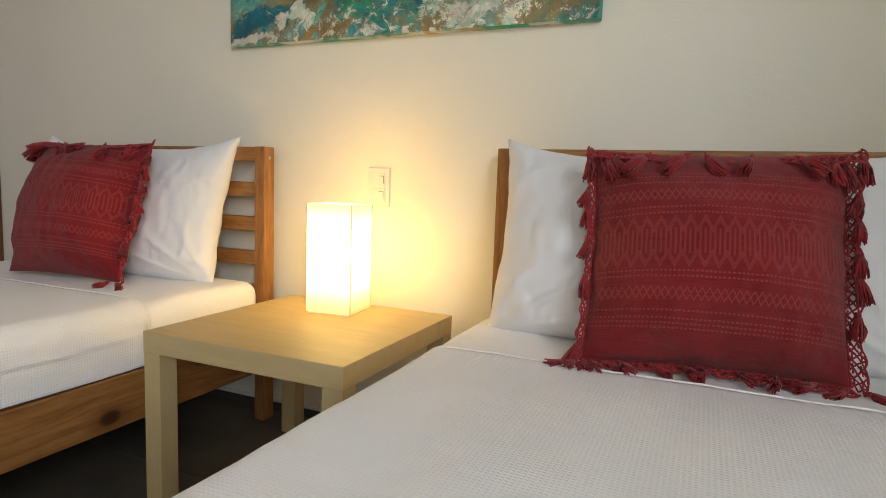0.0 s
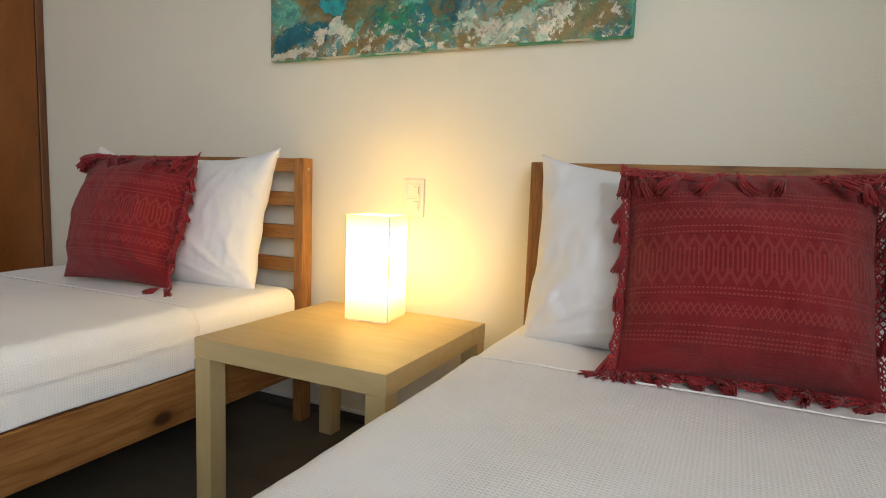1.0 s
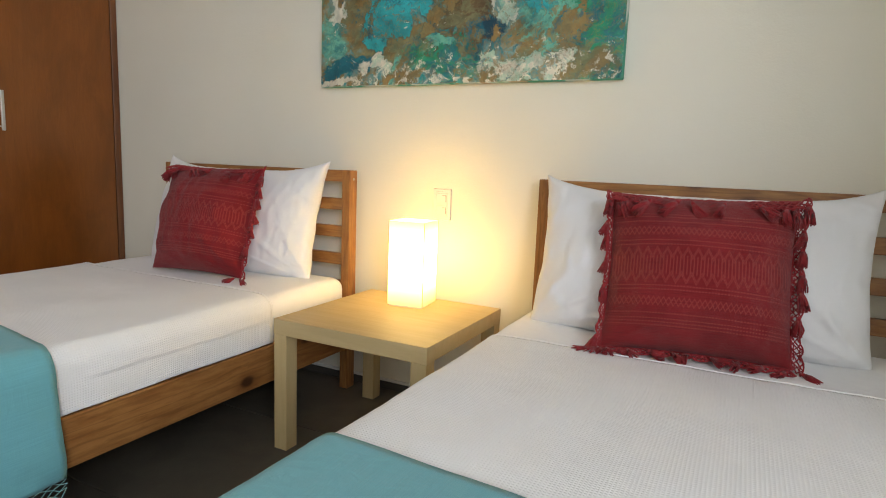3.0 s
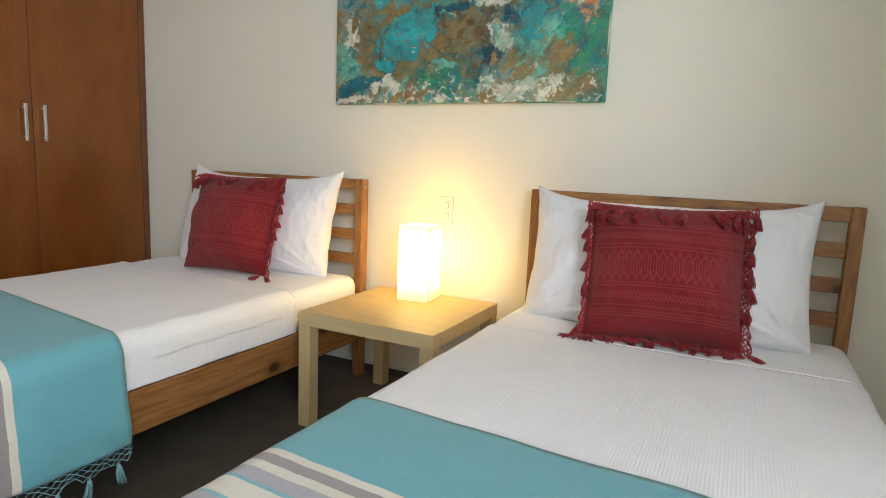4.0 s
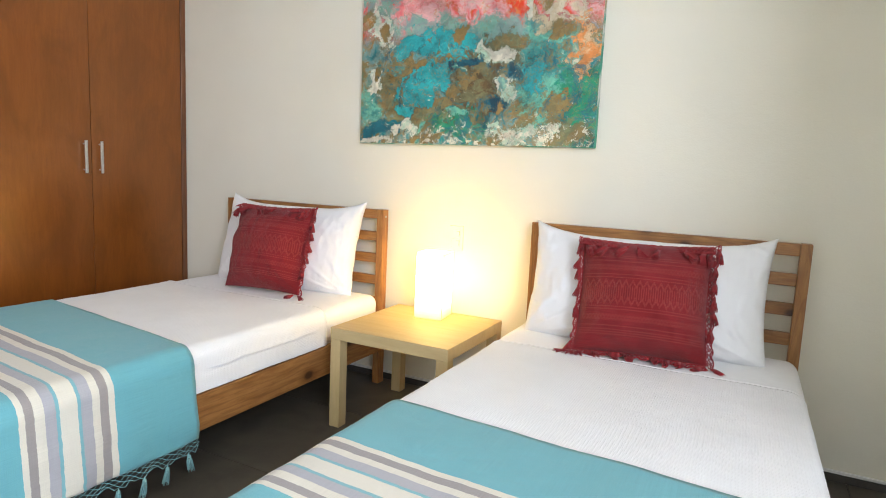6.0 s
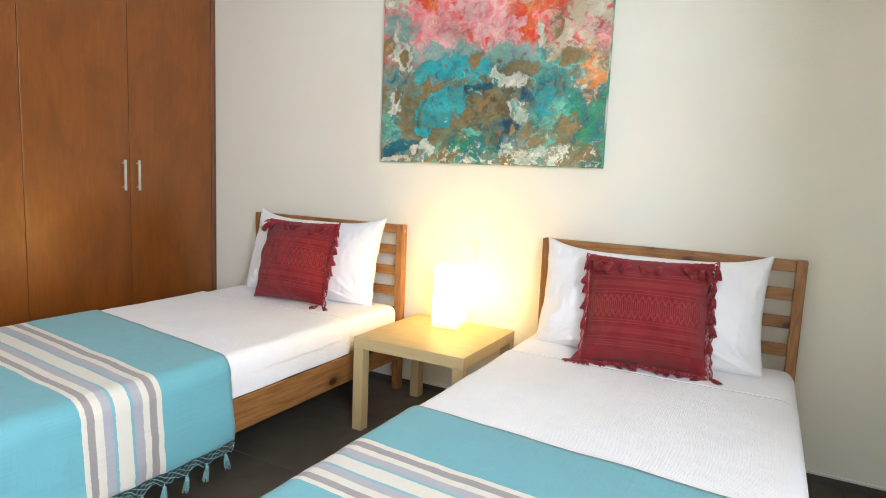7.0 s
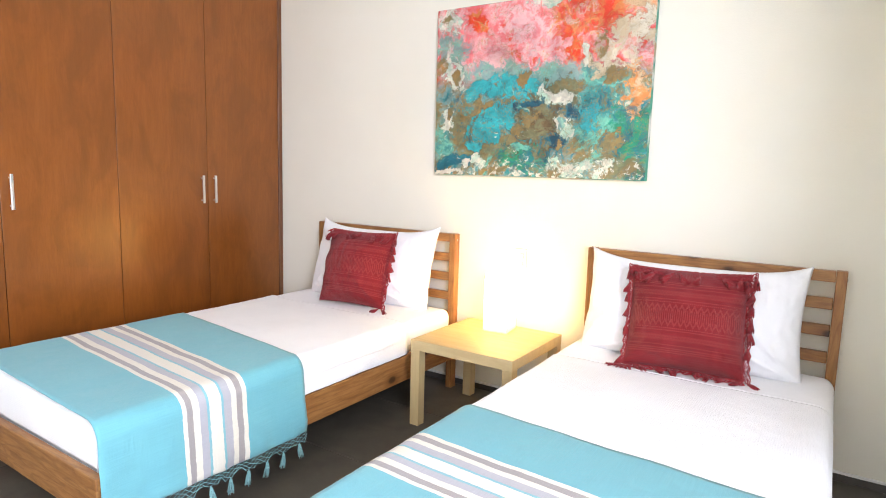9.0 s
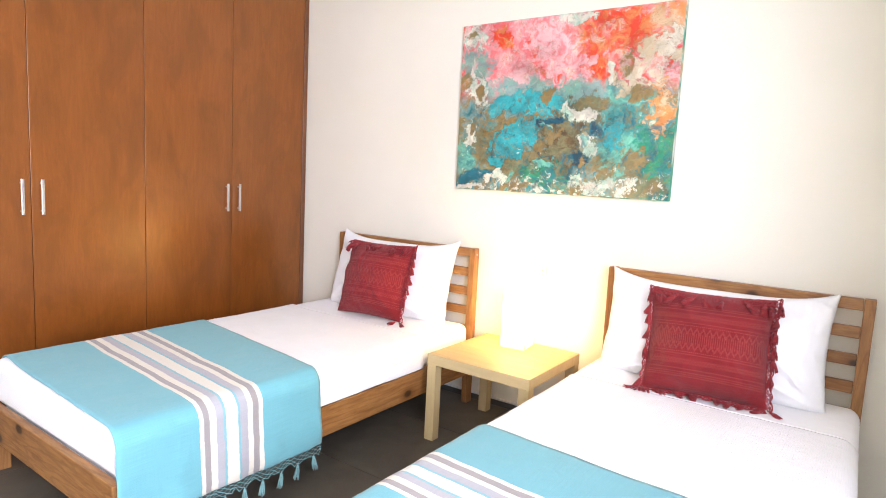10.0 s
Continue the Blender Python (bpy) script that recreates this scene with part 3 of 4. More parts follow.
def puffy(wide, high, thick, pinch, seed, material, name, crease=0.006, n=44, uvm=None, slump=0.0, sag=0.0, full=0.55, back=1.0, power=2.6):
    """A stuffed pillow: origin in the middle of its lower edge, x across, z up."""
    bm = bmesh.new()
    uvl = bm.loops.layers.uv.new("UVMap")

    def spot(u, v, side):
        a, b = 1 - abs(u) ** power, 1 - abs(v) ** power
        t = (max(a, 0) ** full) * (max(b, 0) ** full)
        x = u * wide / 2 * (1 - pinch * (1 - v * v))
        z = v * high / 2 * (1 - ((pinch + sag if v > 0 else 0.0) if sag else pinch) * (1 - abs(u) ** (4 if sag else 2)))
        rad = min(1.0, t * 1.6)
        wrinkle = crease * rad * (lump(x, side, z, 9, seed) + 0.6 * lump(x * 1.8, side, z * 0.7, 24, seed))
        pull = crease * 1.3 * (1 - rad) * math.sin(9 * (u + v * 1.3) + seed) * rad
        fold = 1 - abs(lump(x * 0.7 + z * 0.5, side, z - 0.3 * x, 11, seed + 4)) * 2.6
        wrinkle += crease * 0.75 * max(fold - 0.35, 0) * math.sin(math.pi * min(rad, 1)) ** 0.5
        for cu in (-1, 1):
            near = math.hypot(u - cu, (v + 1) * 0.8)
            ray = math.atan2(v + 1.02, (cu - u) * cu + 0.02)
            wrinkle += crease * 0.8 * rad * math.exp(-((near - 0.42) / 0.26) ** 2) * max(math.sin(ray * 15 + seed * cu), 0.0) ** 2
        y = side * (thick / 2 * t * (1 - slump * v) * (back if side > 0 else 1.0) + wrinkle + pull)
        return Vector((x, y, z + high / 2)), (u / 2 + 0.5, v / 2 + 0.5)

    for side in (-1, 1):
        grid = []
        for j in range(n + 1):
            row = []
            for i in range(n + 1):
                u, v = math.sin(math.pi / 2 * (2 * i / n - 1)) * 0.35 + 0.65 * (2 * i / n - 1), math.sin(math.pi / 2 * (2 * j / n - 1)) * 0.35 + 0.65 * (2 * j / n - 1)
                p, uv = spot(u, v, side)
                row.append((bm.verts.new(p), uv))
            grid.append(row)
        for j in range(n):
            for i in range(n):
                q = [grid[j][i], grid[j][i + 1], grid[j + 1][i + 1], grid[j + 1][i]]
                f = bm.faces.new([v for v, _ in q])
                for lp, (_, uv) in zip(f.loops, q):
                    lp[uvl].uv = uv if uvm is None else (uv[0] * wide, uv[1] * high)
    bmesh.ops.remove_doubles(bm, verts=bm.verts, dist=0.0004)
    ob = part(name, bm, material, None, smooth=True)
    return ob


def pillow(bl, br, tl, thick, seed, label, crease=0.013):
    wide, high = (Vector(br) - Vector(bl)).length, (Vector(tl) - Vector(bl)).length
    ob = puffy(wide, high, thick, 0.05, seed, M_CASE, "pillow", crease, 96, "metres", 0.2, 0.17, 0.45, 0.5)
    ob.matrix_world = stand(bl, br, tl)
    return tagged(ob, label, "pillow", "pair of pillows")


pillow((-1.065, -0.255, 0.478), (-0.200, -0.215, 0.478), (-1.060, -0.125, 0.945), 0.22, 1.3, "white cotton pillow propped on the headboard beside the wardrobe", 0.008)
pillow((0.722, -0.285, 0.474), (1.612, -0.265, 0.474), (0.726, -0.175, 0.930), 0.29, 4.1, "white cotton pillow leaning against the pine headboard")


def cushion(bl, br, tl, thick, seed, label, bare=()):
    wide, high = (Vector(br) - Vector(bl)).length, (Vector(tl) - Vector(bl)).length
    ob = puffy(wide, high, thick, 0.048, seed, M_CUSHION, "cushion", 0.010, 72, full=0.72, power=2.2)
    ob.matrix_world = stand(bl, br, tl)
    rnd = random.Random(int(seed * 10))

    def rim(side, f, out=0.0):
        """Place on the rim: side 0 bottom, 1 east, 2 top, 3 west; f from 0 to 1 along it."""
        s = 2 * f - 1
        k = 1 - 0.048 * (1 - s * s)
        if side in (0, 2):
            z = (-1 if side == 0 else 1) * (high / 2 * k + out)
            return Vector((s * (wide / 2 + out * 0.6), 0, z + high / 2))
        x = (1 if side == 1 else -1) * (wide / 2 * k + out)
        return Vector((x, 0, s * (high / 2 + out * 0.6) + high / 2))

    # crochet lace round the rim
    for side in range(4):
        if side in bare:
            continue
        bm = bmesh.new()
        cols, lines = 56, 4
        deep = 0.023 if side == 1 else 0.014
        wob = [[rnd.uniform(-1, 1) for _ in range(lines + 1)] for _ in range(cols + 1)]

        def loop(c, l):
            p = rim(side, c / cols, deep * l / lines * (0.75 + 0.35 * abs(math.sin(math.pi * c / 5.6))))
            ruffle = 0.006 * math.sin(c * 0.8) * l / lines
            fold = -0.046 * (l / lines) ** 0.7 if side == 2 else (-0.022 * (l / lines) if side == 0 else -0.012 * (l / lines) + ruffle)
            drop = -0.040 * (l / lines) if side == 2 else 0.0
            return p + Vector((wob[c][l] * 0.0022, fold + wob[c][l] * 0.004 * (l > 0), drop + wob[c][l] * 0.0015))

        for c in range(cols):
            for l in range(lines):
                a, b = (loop(c, l), loop(c + 1, l + 1)) if (c + l) % 2 == 0 else (loop(c + 1, l), loop(c, l + 1))
                tube(bm, [a, b], 0.0017, 4)
                if l % 2 and c % 3:
                    tube(bm, [loop(c, l), loop(c + 1, l)], 0.0016, 4)
            tube(bm, [loop(c, lines), loop(c + 1, lines)], 0.0021, 4)
            tube(bm, [loop(c, 0), loop(c + 1, 0)], 0.0034, 4)
        part("lace_trim", bm, M_YARN, ob, "knotted crimson crochet edging")
    # tassels: on the top they fall over the front, at the sides they hang, below they lie on the bed
    def hang(side, f, out, front, rx, ry, size=1.0, turn=0.0):
        if side in bare and f < 0.9:
            return
        t = new("tassel", rnd.choice(TASSEL_RED))
        t.parent = ob
        p = rim(side, f, out) + Vector((0, front, 0))
        t.matrix_local = Matrix.Translation(p) @ pose(0, 0, 0, rx + rnd.uniform(-8, 8), ry + rnd.uniform(-10, 10), turn) @ pose(0, 0, 0, 0, 0, rnd.uniform(0, 360)) @ Matrix.Diagonal((size, size, size, 1))

    for f in (0.0, 0.025, 0.05, 0.20, 0.36, 0.43, 0.61, 0.79, 0.95, 0.98, 1.0):
        swell = max(1 - abs(2 * f - 1) ** 2.6, 0.0) ** 0.6
        hang(2, f, -0.024, -0.014 - thick * 0.25 * swell, -14 + rnd.uniform(-10, 6), rnd.choice((-1, 1)) * rnd.uniform(12, 55), rnd.uniform(0.88, 1.15))
    for f in (0.30, 0.45, 0.57, 0.70, 0.83, 0.94):
        hang(1, f + rnd.uniform(-0.025, 0.025), 0.016, -0.016, rnd.uniform(-12, 12), rnd.uniform(-22, 4), rnd.uniform(0.9, 1.1))
    for f in (0.05, 0.10, 0.42, 0.58, 0.71, 0.82, 0.93):
        hang(3, f + rnd.uniform(-0.025, 0.025), 0.012, -0.010, rnd.uniform(-12, 12), rnd.uniform(-4, 22), rnd.uniform(0.85, 1.05))
    for f in (-0.055, -0.03, -0.01, 0.02, 0.05, 0.10, 0.16, 0.27, 0.40, 0.47, 0.60, 0.73, 0.86, 0.97, 1.03):
        hang(0, f, 0.004, -0.022, -64, 0, 0.9, rnd.uniform(-80, 80))
    return tagged(ob, label, "cushion", "pair of cushions")


cushion((-0.800, -0.455, 0.497), (-0.368, -0.412, 0.497), (-0.800, -0.318, 0.905), 0.26, 2.2, "crimson embroidered cotton cushion with tassels beside the wardrobe", (0, 3))
cushion((0.982, -0.488, 0.494), (1.424, -0.425, 0.494), (0.978, -0.370, 0.890), 0.28, 6.4, "crimson embroidered cotton cushion with crochet edging and tassels")


# ---------------------------------------------------------------- bedside table, lamp, socket, painting
def side_table():
    t = tagged(empty("side_table", (0.0, -0.635, 0.0)), "square birch-effect side table between the beds", "table")
    part("tabletop", box(0, 0.55, 0, 0.55, 0.4, 0.45, 0.0015, 2), M_BIRCH, t)
    for x in (0.001, 0.499):
        for y in (0.001, 0.499):
            part("leg", box(x, x + 0.05, y, y + 0.05, FLOOR, 0.3995, 0.0015, 2), M_BIRCH_LEG, t)


side_table()


def table_lamp():
    """Square paper shade on four thin corner seams, with a small base plate."""
    w, h = 0.066, 0.300
    t = tagged(empty("table_lamp", (0.256, -0.209, 0.4505)), "lit square white paper table lamp", "lamp")
    t.rotation_euler.z = radians(7)
    bm = bmesh.new()
    ring = []
    for z, k in ((0.006, 1.0), (h * 0.35, 0.99), (h * 0.7, 0.99), (h, 1.0)):
        pts = []
        for a in range(4):
            c0, c1 = ((-1, -1), (1, -1), (1, 1), (-1, 1))[a], ((1, -1), (1, 1), (-1, 1), (-1, -1))[a]
            for i in range(6):
                f = i / 6
                x, y = c0[0] + (c1[0] - c0[0]) * f, c0[1] + (c1[1] - c0[1]) * f
                sag = 1 - 0.015 * math.sin(math.pi * f)
                pts.append(bm.verts.new((x * w * k * sag, y * w * k * sag, z)))
        ring.append(pts)
    for a, b in zip(ring, ring[1:]):
        for i in range(24):
            bm.faces.new((a[i], a[(i + 1) % 24], b[(i + 1) % 24], b[i]))
    s = part("shade", bm, M_SHADE, t, "glowing white paper shade")
    md = s.modifiers.new("thickness", "SOLIDIFY")
    md.thickness, md.offset = 0.0015, -1
    for x in (-1, 1):
        for y in (-1, 1):
            part("seam", box(x * w - 0.0012, x * w + 0.0012, y * w - 0.0012, y * w + 0.0012, 0.003, h + 0.001, 0.0004, 1), M_SEAM, t)
    part("base_plate", box(-w + 0.004, w - 0.004, -w + 0.004, w - 0.004, 0.0, 0.006, 0.001, 1), M_PLASTIC, t)
    bm = bmesh.new()
    bmesh.ops.create_cone(bm, cap_ends=True, segments=16, radius1=0.017, radius2=0.017, depth=0.07, matrix=Matrix.Translation((0, 0, 0.041)))
    part("lamp_holder", bm, M_PLASTIC, t)
    bm = bmesh.new()
    bmesh.ops.create_uvsphere(bm, u_segments=16, v_segments=10, radius=0.028, matrix=Matrix.Translation((0, 0, 0.115)) @ Matrix.Diagonal((1, 1, 1.3, 1)))
    part("bulb", bm, M_BULB, t, "lit opal bulb", True)


nb = Nodes("lit_bulb")
M_BULB = nb.done((0.9, 0.85, 0.7), 0.3, Emission_Color=(1.0, 0.72, 0.38, 1), Emission_Strength=8.0)
M_SEAM = plain("folded_paper_seam", (0.74, 0.62, 0.42), 0.8)
table_lamp()


def socket():
    s = tagged(empty("wall_socket", (0.260, -0.0005, 0.797)), "ivory plastic wall plate with two switches", "wall socket")
    part("plate", box(-0.037, 0.037, -0.008, 0.0, -0.060, 0.060, 0.003, 3), M_PLASTIC, s)
    part("insert", box(-0.024, 0.026, -0.0095, -0.0082, -0.050, 0.050, 0.0008, 1), M_PLASTIC, s)
    for z in (0.024, -0.022):
        k = part("rocker", box(-0.021, 0.023, -0.012, -0.0097, z - 0.020, z + 0.020, 0.0015, 2), M_PLASTIC, s)
        bm = box(0.004, 0.020, -0.0126, -0.0121, z + 0.010, z + 0.0116)
        box(0.0185, 0.020, -0.0126, -0.0121, z - 0.012, z + 0.0098, bm=bm)
        part("mark", bm, M_GAP, k, "thin dark outline")


socket()


def paint_material():
    """Poured abstract painting: pools of colour with ragged edges; UV from 0 to 1."""
    n = Nodes("poured_abstract_paint")
    uv = n.coords("UV", (1.22, 0.9, 1))

    def shifted(vec, scale, amount, detail=7):
        t = n.add("TexNoise")
        n.to(vec, t.inputs["Vector"])
        t.inputs["Scale"].default_value, t.inputs["Detail"].default_value, t.inputs["Roughness"].default_value = scale, detail, 0.66
        sub = n.add("VectorMath", operation="SUBTRACT")
        n.to(t.outputs["Color"], sub.inputs[0])
        sub.inputs[1].default_value = (0.5, 0.5, 0.5)
        sca = n.add("VectorMath", operation="SCALE")
        n.to(sub.outputs[0], sca.inputs[0])
        sca.inputs["Scale"].default_value = amount
        add = n.add("VectorMath", operation="ADD")
        n.to(vec, add.inputs[0]), n.to(sca.outputs[0], add.inputs[1])
        return add.outputs[0]

    p = shifted(shifted(shifted(uv, 3.2, 0.11), 11, 0.075), 34, 0.022)
    rag = n.noise(p, 11, 9, 0.68, 0.6)
    rag2 = n.noise(p, 24, 8, 0.7, 0.4)
    cloud = n.noise(p, 7, 7, 0.6, 0.8)
    swirl = n.noise(p, 14, 7, 0.65, 1.4)
    sx = n.add("SeparateXYZ")
    n.to(p, sx.inputs[0])
    x, y = sx.outputs[0], sx.outputs[1]
    pal = dict(cream=(0.72, 0.68, 0.57), gold=(0.30, 0.195, 0.085), pink=(0.82, 0.23, 0.235), pale=(0.84, 0.50, 0.49), red=(0.82, 0.13, 0.095),
               orange=(0.74, 0.31, 0.14), grey=(0.20, 0.34, 0.32), teal=(0.016, 0.23, 0.25), deep=(0.015, 0.15, 0.20), brown=(0.13, 0.085, 0.045),
               mint=(0.17, 0.47, 0.36), green=(0.005, 0.30, 0.16), navy=(0.012, 0.06, 0.09), olive=(0.20, 0.20, 0.11), sand=(0.62, 0.50, 0.34), aqua=(0.026, 0.41, 0.43))
    other = dict(cream="mint", gold="olive", pink="pale", pale="pink", red="orange", orange="sand", grey="mint", teal="aqua", aqua="teal", deep="teal",
                 brown="olive", mint="teal", green="deep", navy="deep", olive="gold", sand="cream")
    field = n.noise(p, 3.4, 8, 0.6, 1.2)
    field2 = n.noise(p, 5.2, 8, 0.62, 1.6)
    low = n.ramp(field, [(0.30, pal["deep"]), (0.38, pal["teal"]), (0.44, pal["grey"]), (0.49, pal["gold"]), (0.53, pal["olive"]), (0.57, pal["mint"]), (0.62, pal["teal"]), (0.70, pal["cream"])])
    high = n.ramp(field2, [(0.32, pal["orange"]), (0.40, pal["red"]), (0.46, pal["pink"]), (0.53, pal["pale"]), (0.60, pal["pink"]), (0.68, pal["cream"])])
    c = n.mix(n.step(y, 0.46, 0.58), low, high)
    # colour, centre across and up, half width, half height (all from 0 to 1), lean in degrees
    ground = [
        ("pink", 0.24, 0.80, 0.17, 0.21, -30), ("red", 0.735, 0.86, 0.20, 0.17, 10), ("red", 0.675, 0.66, 0.05, 0.09, 0), ("orange", 0.95, 0.93, 0.08, 0.10, 0),
        ("grey", 0.08, 0.74, 0.08, 0.12, 40), ("grey", 0.33, 0.62, 0.20, 0.06, 0), ("grey", 0.60, 0.575, 0.16, 0.075, 0), ("mint", 0.80, 0.52, 0.11, 0.06, -20),
        ("olive", 0.14, 0.27, 0.13, 0.14, 35), ("mint", 0.82, 0.36, 0.15, 0.17, -35), ("green", 0.945, 0.23, 0.085, 0.25, 0), ("olive", 0.26, 0.16, 0.14, 0.07, 20),
        ("deep", 0.55, 0.18, 0.12, 0.08, 0), ("green", 0.46, 0.09, 0.12, 0.10, 0), ("mint", 0.05, 0.20, 0.05, 0.12, 0), ("olive", 0.90, 0.08, 0.07, 0.08, 0)]
    pools = [
        ("pale", 0.44, 0.90, 0.13, 0.115, -35), ("pale", 0.52, 0.74, 0.09, 0.10, -20), ("pale", 0.30, 0.70, 0.06, 0.05, -30), ("red", 0.22, 0.90, 0.06, 0.05, -30),
        ("cream", 0.57, 0.975, 0.07, 0.030, 0), ("sand", 0.885, 0.69, 0.13, 0.095, 38), ("orange", 0.945, 0.46, 0.05, 0.12, 0), ("gold", 0.79, 0.69, 0.025, 0.06, -20),
        ("aqua", 0.405, 0.505, 0.15, 0.080, -8), ("aqua", 0.22, 0.505, 0.07, 0.050, 20), ("gold", 0.28, 0.40, 0.18, 0.035, 14), ("aqua", 0.29, 0.29, 0.13, 0.085, 38),
        ("brown", 0.555, 0.32, 0.15, 0.15, 40), ("navy", 0.51, 0.425, 0.085, 0.022, 14), ("gold", 0.495, 0.33, 0.045, 0.025, 40), ("gold", 0.43, 0.25, 0.025, 0.09, -25),
        ("olive", 0.665, 0.505, 0.06, 0.035, 0), ("cream", 0.615, 0.440, 0.085, 0.040, -18), ("navy", 0.675, 0.345, 0.042, 0.032, 0), ("aqua", 0.765, 0.33, 0.045, 0.06, 30),
        ("cream", 0.655, 0.275, 0.040, 0.060, 15), ("gold", 0.855, 0.53, 0.035, 0.040, 0), ("gold", 0.86, 0.21, 0.045, 0.045, 0), ("gold", 0.455, 0.565, 0.028, 0.045, -25),
        ("mint", 0.45, 0.165, 0.055, 0.018, -8), ("deep", 0.11, 0.085, 0.11, 0.032, 12), ("gold", 0.31, 0.025, 0.09, 0.030, 8), ("cream", 0.71, 0.06, 0.12, 0.050, 5)]
    small = [
        ("cream", 0.065, 0.935, 0.065, 0.060, 0), ("gold", 0.055, 0.945, 0.028, 0.018, 10), ("cream", 0.10, 0.60, 0.040, 0.105, 28), ("gold", 0.105, 0.585, 0.018, 0.040, 20),
        ("cream", 0.075, 0.345, 0.032, 0.085, -6), ("gold", 0.085, 0.37, 0.014, 0.050, -10), ("cream", 0.725, 0.655, 0.011, 0.055, -4), ("pale", 0.65, 0.745, 0.020, 0.030, -30),
        ("cream", 0.165, 0.075, 0.022, 0.024, 0), ("cream", 0.245, 0.090, 0.050, 0.028, -25), ("cream", 0.08, 0.015, 0.12, 0.014, 0), ("navy", 0.61, 0.21, 0.040, 0.040, 0),
        ("teal", 0.41, 0.555, 0.012, 0.020, 0), ("gold", 0.03, 0.66, 0.025, 0.05, 0), ("cream", 0.60, 0.09, 0.035, 0.035, 10), ("gold", 0.63, 0.18, 0.014, 0.04, 0)]
    for k, (name, cx, cy, rx, ry, turn) in enumerate(ground + pools + small):
        lean = radians(turn)
        ox, oy = n.math("SUBTRACT", x, cx * 1.22), n.math("SUBTRACT", y, cy * 0.9)
        ax = n.math("ADD", n.math("MULTIPLY", ox, math.cos(lean)), n.math("MULTIPLY", oy, math.sin(lean)))
        ay = n.math("SUBTRACT", n.math("MULTIPLY", oy, math.cos(lean)), n.math("MULTIPLY", ox, math.sin(lean)))
        dx, dy = n.math("DIVIDE", ax, rx * 1.22), n.math("DIVIDE", ay, ry * 0.9)
        d = n.math("SQRT", n.math("ADD", n.math("MULTIPLY", dx, dx), n.math("MULTIPLY", dy, dy)))
        tear = n.math("SUBTRACT", rag if k % 2 else rag2, 0.5)
        d = n.math("ADD", d, n.math("ADD", n.math("MULTIPLY", tear, 4.6 if name in ("cream", "gold", "sand") else 3.6), n.math("MULTIPLY", n.math("SUBTRACT", field, 0.5), 1.0 if k % 2 else -1.0)))
        inner = swirl if k % 3 else cloud
        much = 0.6 if name in ("aqua", "cream", "navy", "gold") else 0.85
        col = n.mix(n.math("MULTIPLY", n.step(inner, 0.42, 0.62), much), pal[name], pal[other[name]])
        if k >= len(ground):
            if name not in ("pale", "red"):
                c = n.mix(n.math("MULTIPLY", n.step(d, 1.22, 1.03), 0.55), c, tuple(0.35 * q for q in pal[other[name]]))
            c = n.mix(n.step(d, 1.06, 0.94), c, col)
        else:
            c = n.mix(n.math("MULTIPLY", n.step(d, 1.30, 0.70), 0.92), c, col)
    # broken patches where the lower layers show through, and runs of darker paint
    below = n.step(y, 0.56, 0.46)
    worn = n.noise(p, 8.5, 8, 0.68, 1.1)
    under = n.ramp(n.noise(p, 6.0, 8, 0.62, 1.8), [(0.34, pal["navy"]), (0.42, pal["deep"]), (0.48, pal["olive"]), (0.52, pal["gold"]), (0.56, pal["teal"]), (0.62, pal["mint"]), (0.68, pal["cream"])])
    c = n.mix(n.math("MULTIPLY", n.math("MULTIPLY", n.step(worn, 0.545, 0.585), below), 0.8), c, under)
    upper = n.ramp(n.noise(p, 8.0, 8, 0.66, 2.2), [(0.36, pal["red"]), (0.44, pal["pink"]), (0.52, pal["pale"]), (0.58, pal["cream"]), (0.63, pal["orange"])])
    c = n.mix(n.math("MULTIPLY", n.math("MULTIPLY", n.step(worn, 0.53, 0.58), n.step(y, 0.52, 0.62)), 0.6), c, upper)
    # gold veins, pale cells above, white and dark flecks below
    vein = n.math("ABSOLUTE", n.math("SUBTRACT", rag2, 0.5))
    c = n.mix(n.math("MULTIPLY", n.step(vein, 0.012, 0.004), n.math("MULTIPLY", n.step(cloud, 0.48, 0.55), 0.8)), c, pal["gold"])
    fl = n.noise(p, 30, 6, 0.72, 0.8)
    c = n.mix(n.math("MULTIPLY", n.step(n.math("ADD", fl, n.math("MULTIPLY", n.step(y, 0.20, 0.02), 0.10)), 0.655, 0.675), n.step(cloud, 0.40, 0.50)), c, pal["cream"])
    c = n.mix(n.math("MULTIPLY", n.step(n.noise(p, 46, 5, 0.7, 1.0), 0.655, 0.68), n.step(y, 0.30, 0.12)), c, pal["navy"])
    tone_fine = n.math("MULTIPLY", n.math("SUBTRACT", n.noise(p, 17, 7, 0.7, 1.2), 0.5), 1.5)
    wash = n.math("ADD", n.math("ADD", n.math("MULTIPLY", n.noise(p, 5.5, 6, 0.6, 0.5), 1.5), 0.22), n.math("MULTIPLY", tone_fine, n.math("ADD", n.math("MULTIPLY", below, 0.7), 0.3)))
    tone = n.add("HueSaturation")
    n.to(c, tone.inputs["Color"]), n.to(wash, tone.inputs["Value"])
    tone.inputs["Saturation"].default_value = 1.12
    c = tone.outputs[0]
    relief = n.bump(n.math("ADD", rag, n.math("MULTIPLY", rag2, 0.6)), 0.002, 0.4)
    return n.done(c, n.math("ADD", n.math("MULTIPLY", rag, 0.3), 0.3), relief)


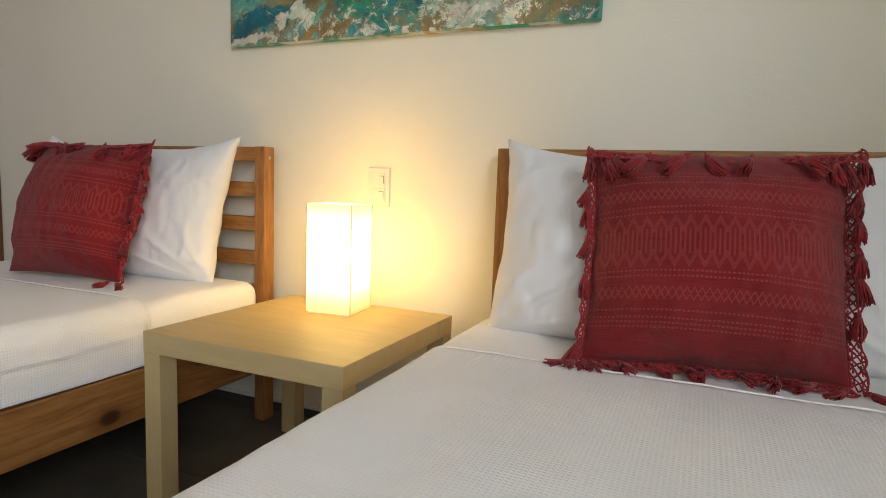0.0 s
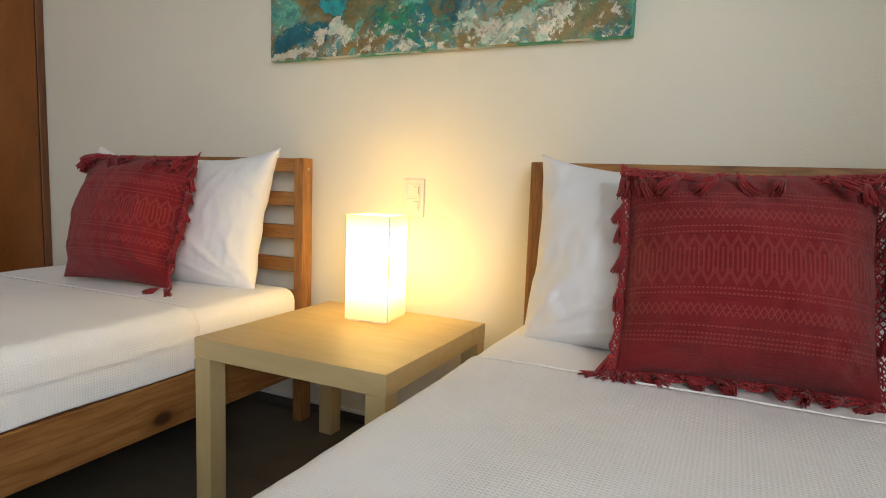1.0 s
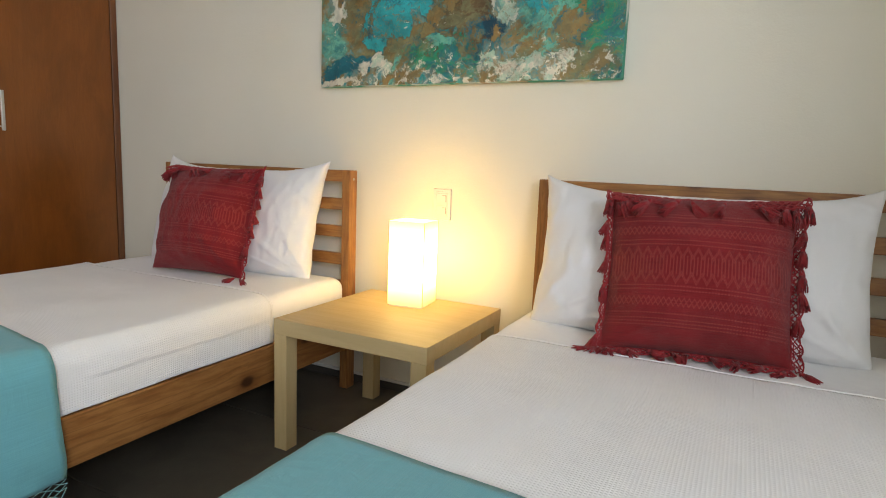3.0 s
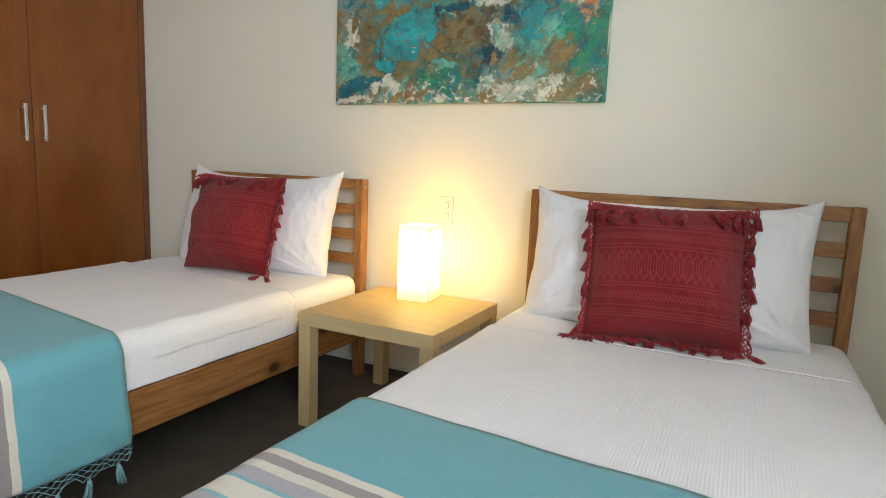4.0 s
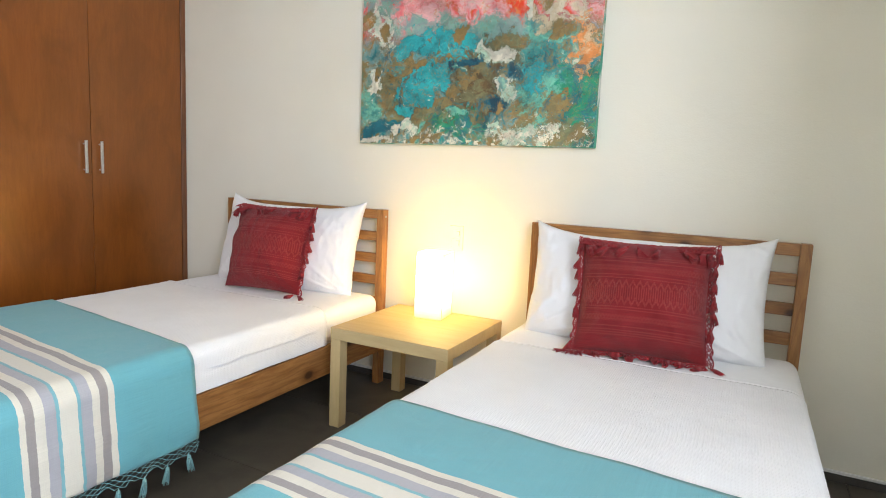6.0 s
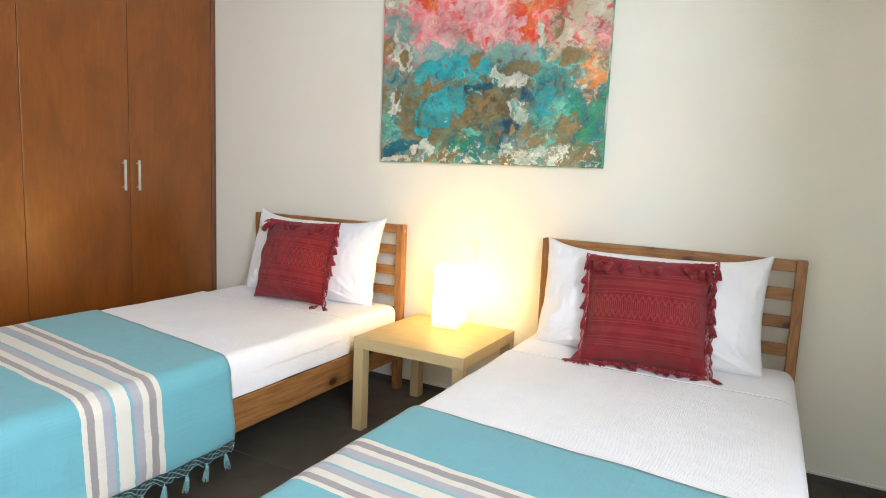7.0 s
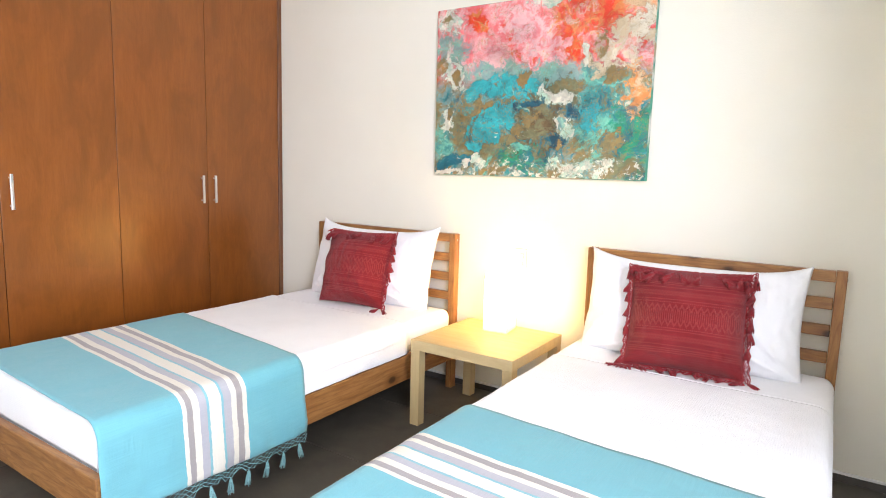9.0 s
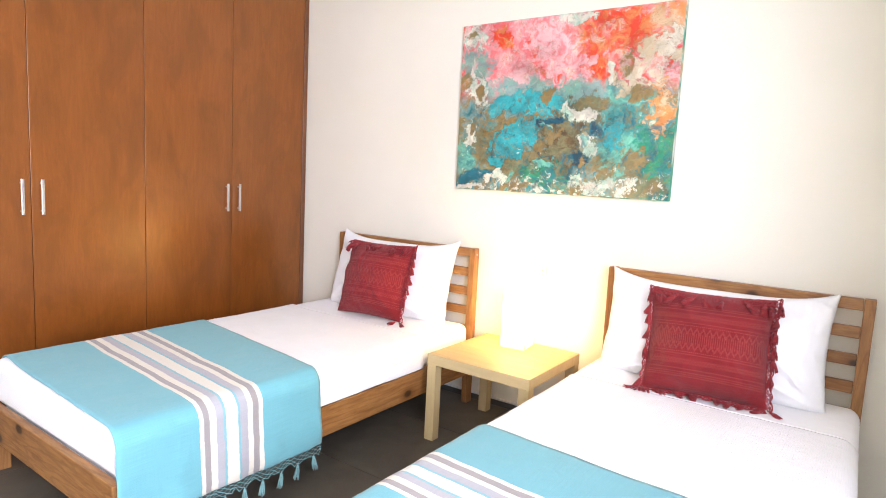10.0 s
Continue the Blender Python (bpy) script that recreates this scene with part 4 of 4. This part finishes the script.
def painting():
    x0, x1, z0, z1, d = -0.302, 0.899, 1.240, 2.146, 0.030
    p = tagged(empty("painting", ((x0 + x1) / 2, -0.001, z0)), "unframed abstract canvas in pink, turquoise, gold and green", "painting")
    w, h = (x1 - x0) / 2, z1 - z0
    bm = box(-w, w, -d + 0.0015, 0.0, 0.0, h, 0.004, 2)
    part("canvas", bm, M_CANVAS, p, "pale canvas wrapped round the stretcher")
    bm = bmesh.new()
    uvl = bm.loops.layers.uv.new("UVMap")
    q = [(-w + 0.003, 0.003, 0, 0), (w - 0.003, 0.003, 1, 0), (w - 0.003, h - 0.003, 1, 1), (-w + 0.003, h - 0.003, 0, 1)]
    vs = [bm.verts.new((a, -d - 0.0005, b)) for a, b, _, _ in q]
    f = bm.faces.new(vs)
    for lp, (_, _, u, v) in zip(f.loops, q):
        lp[uvl].uv = (u, v)
    r = bmesh.ops.extrude_face_region(bm, geom=[f])
    bmesh.ops.translate(bm, verts=[v for v in r["geom"] if isinstance(v, bmesh.types.BMVert)], vec=(0, 0.0018, 0))
    part("paint_layer", bm, paint_material(), p, "glossy poured paint in ragged pools")


def canvas_material():
    """Canvas edge stained by paint that ran over it."""
    n = Nodes("paint_stained_canvas")
    co = n.coords()
    c = n.mix(n.step(n.noise(co, 5, 5, 0.6, 0.5), 0.42, 0.55), (0.62, 0.64, 0.56), (0.03, 0.30, 0.19))
    c = n.mix(n.step(n.noise(co, 12, 5, 0.6, 0.5), 0.56, 0.64), c, (0.42, 0.30, 0.15))
    return n.done(c, 0.6, n.bump(n.noise(co, 300, 2), 0.0005, 0.4))


M_CANVAS = canvas_material()
painting()


# ---------------------------------------------------------------- window and floor tiles
def window():
    y0, y1, z0, z1 = WIN
    w = tagged(empty("window_1", (EAST + 0.1, (y0 + y1) / 2, z0)), "plain white framed window", "window", kind="structure")
    hy, h, mid = (y1 - y0) / 2, z1 - z0, 0.03
    bm = box(-0.025, 0.025, -hy, -hy + 0.05, 0, h)
    box(-0.025, 0.025, hy - 0.05, hy, 0, h, bm=bm)
    box(-0.025, 0.025, -hy + 0.05, hy - 0.05, 0, 0.05, bm=bm)
    box(-0.025, 0.025, -hy + 0.05, hy - 0.05, h - 0.05, h, bm=bm)
    box(-0.025, 0.025, -mid, mid, 0.05, h - 0.05, bm=bm)
    part("window_frame", bm, M_CEIL, w)


window()

SIDE = 0.60
tile_mesh = mesh_of("tile", box(-SIDE / 2 + 0.0015, SIDE / 2 - 0.0015, -SIDE / 2 + 0.0015, SIDE / 2 - 0.0015, -0.006, 0.0, 0.0012, 1), M_TILE)
OX, OY = -0.17, -0.170
for i in range(-4, 6):
    for j in range(-7, 1):
        x, y = OX + i * SIDE, OY + j * SIDE
        if WEST + 0.2 < x < EAST + 0.1 and SOUTH - 0.2 < y < 0:
            t = new("tile", tile_mesh)
            t.parent, t.location = floor, (x, y, FLOOR)
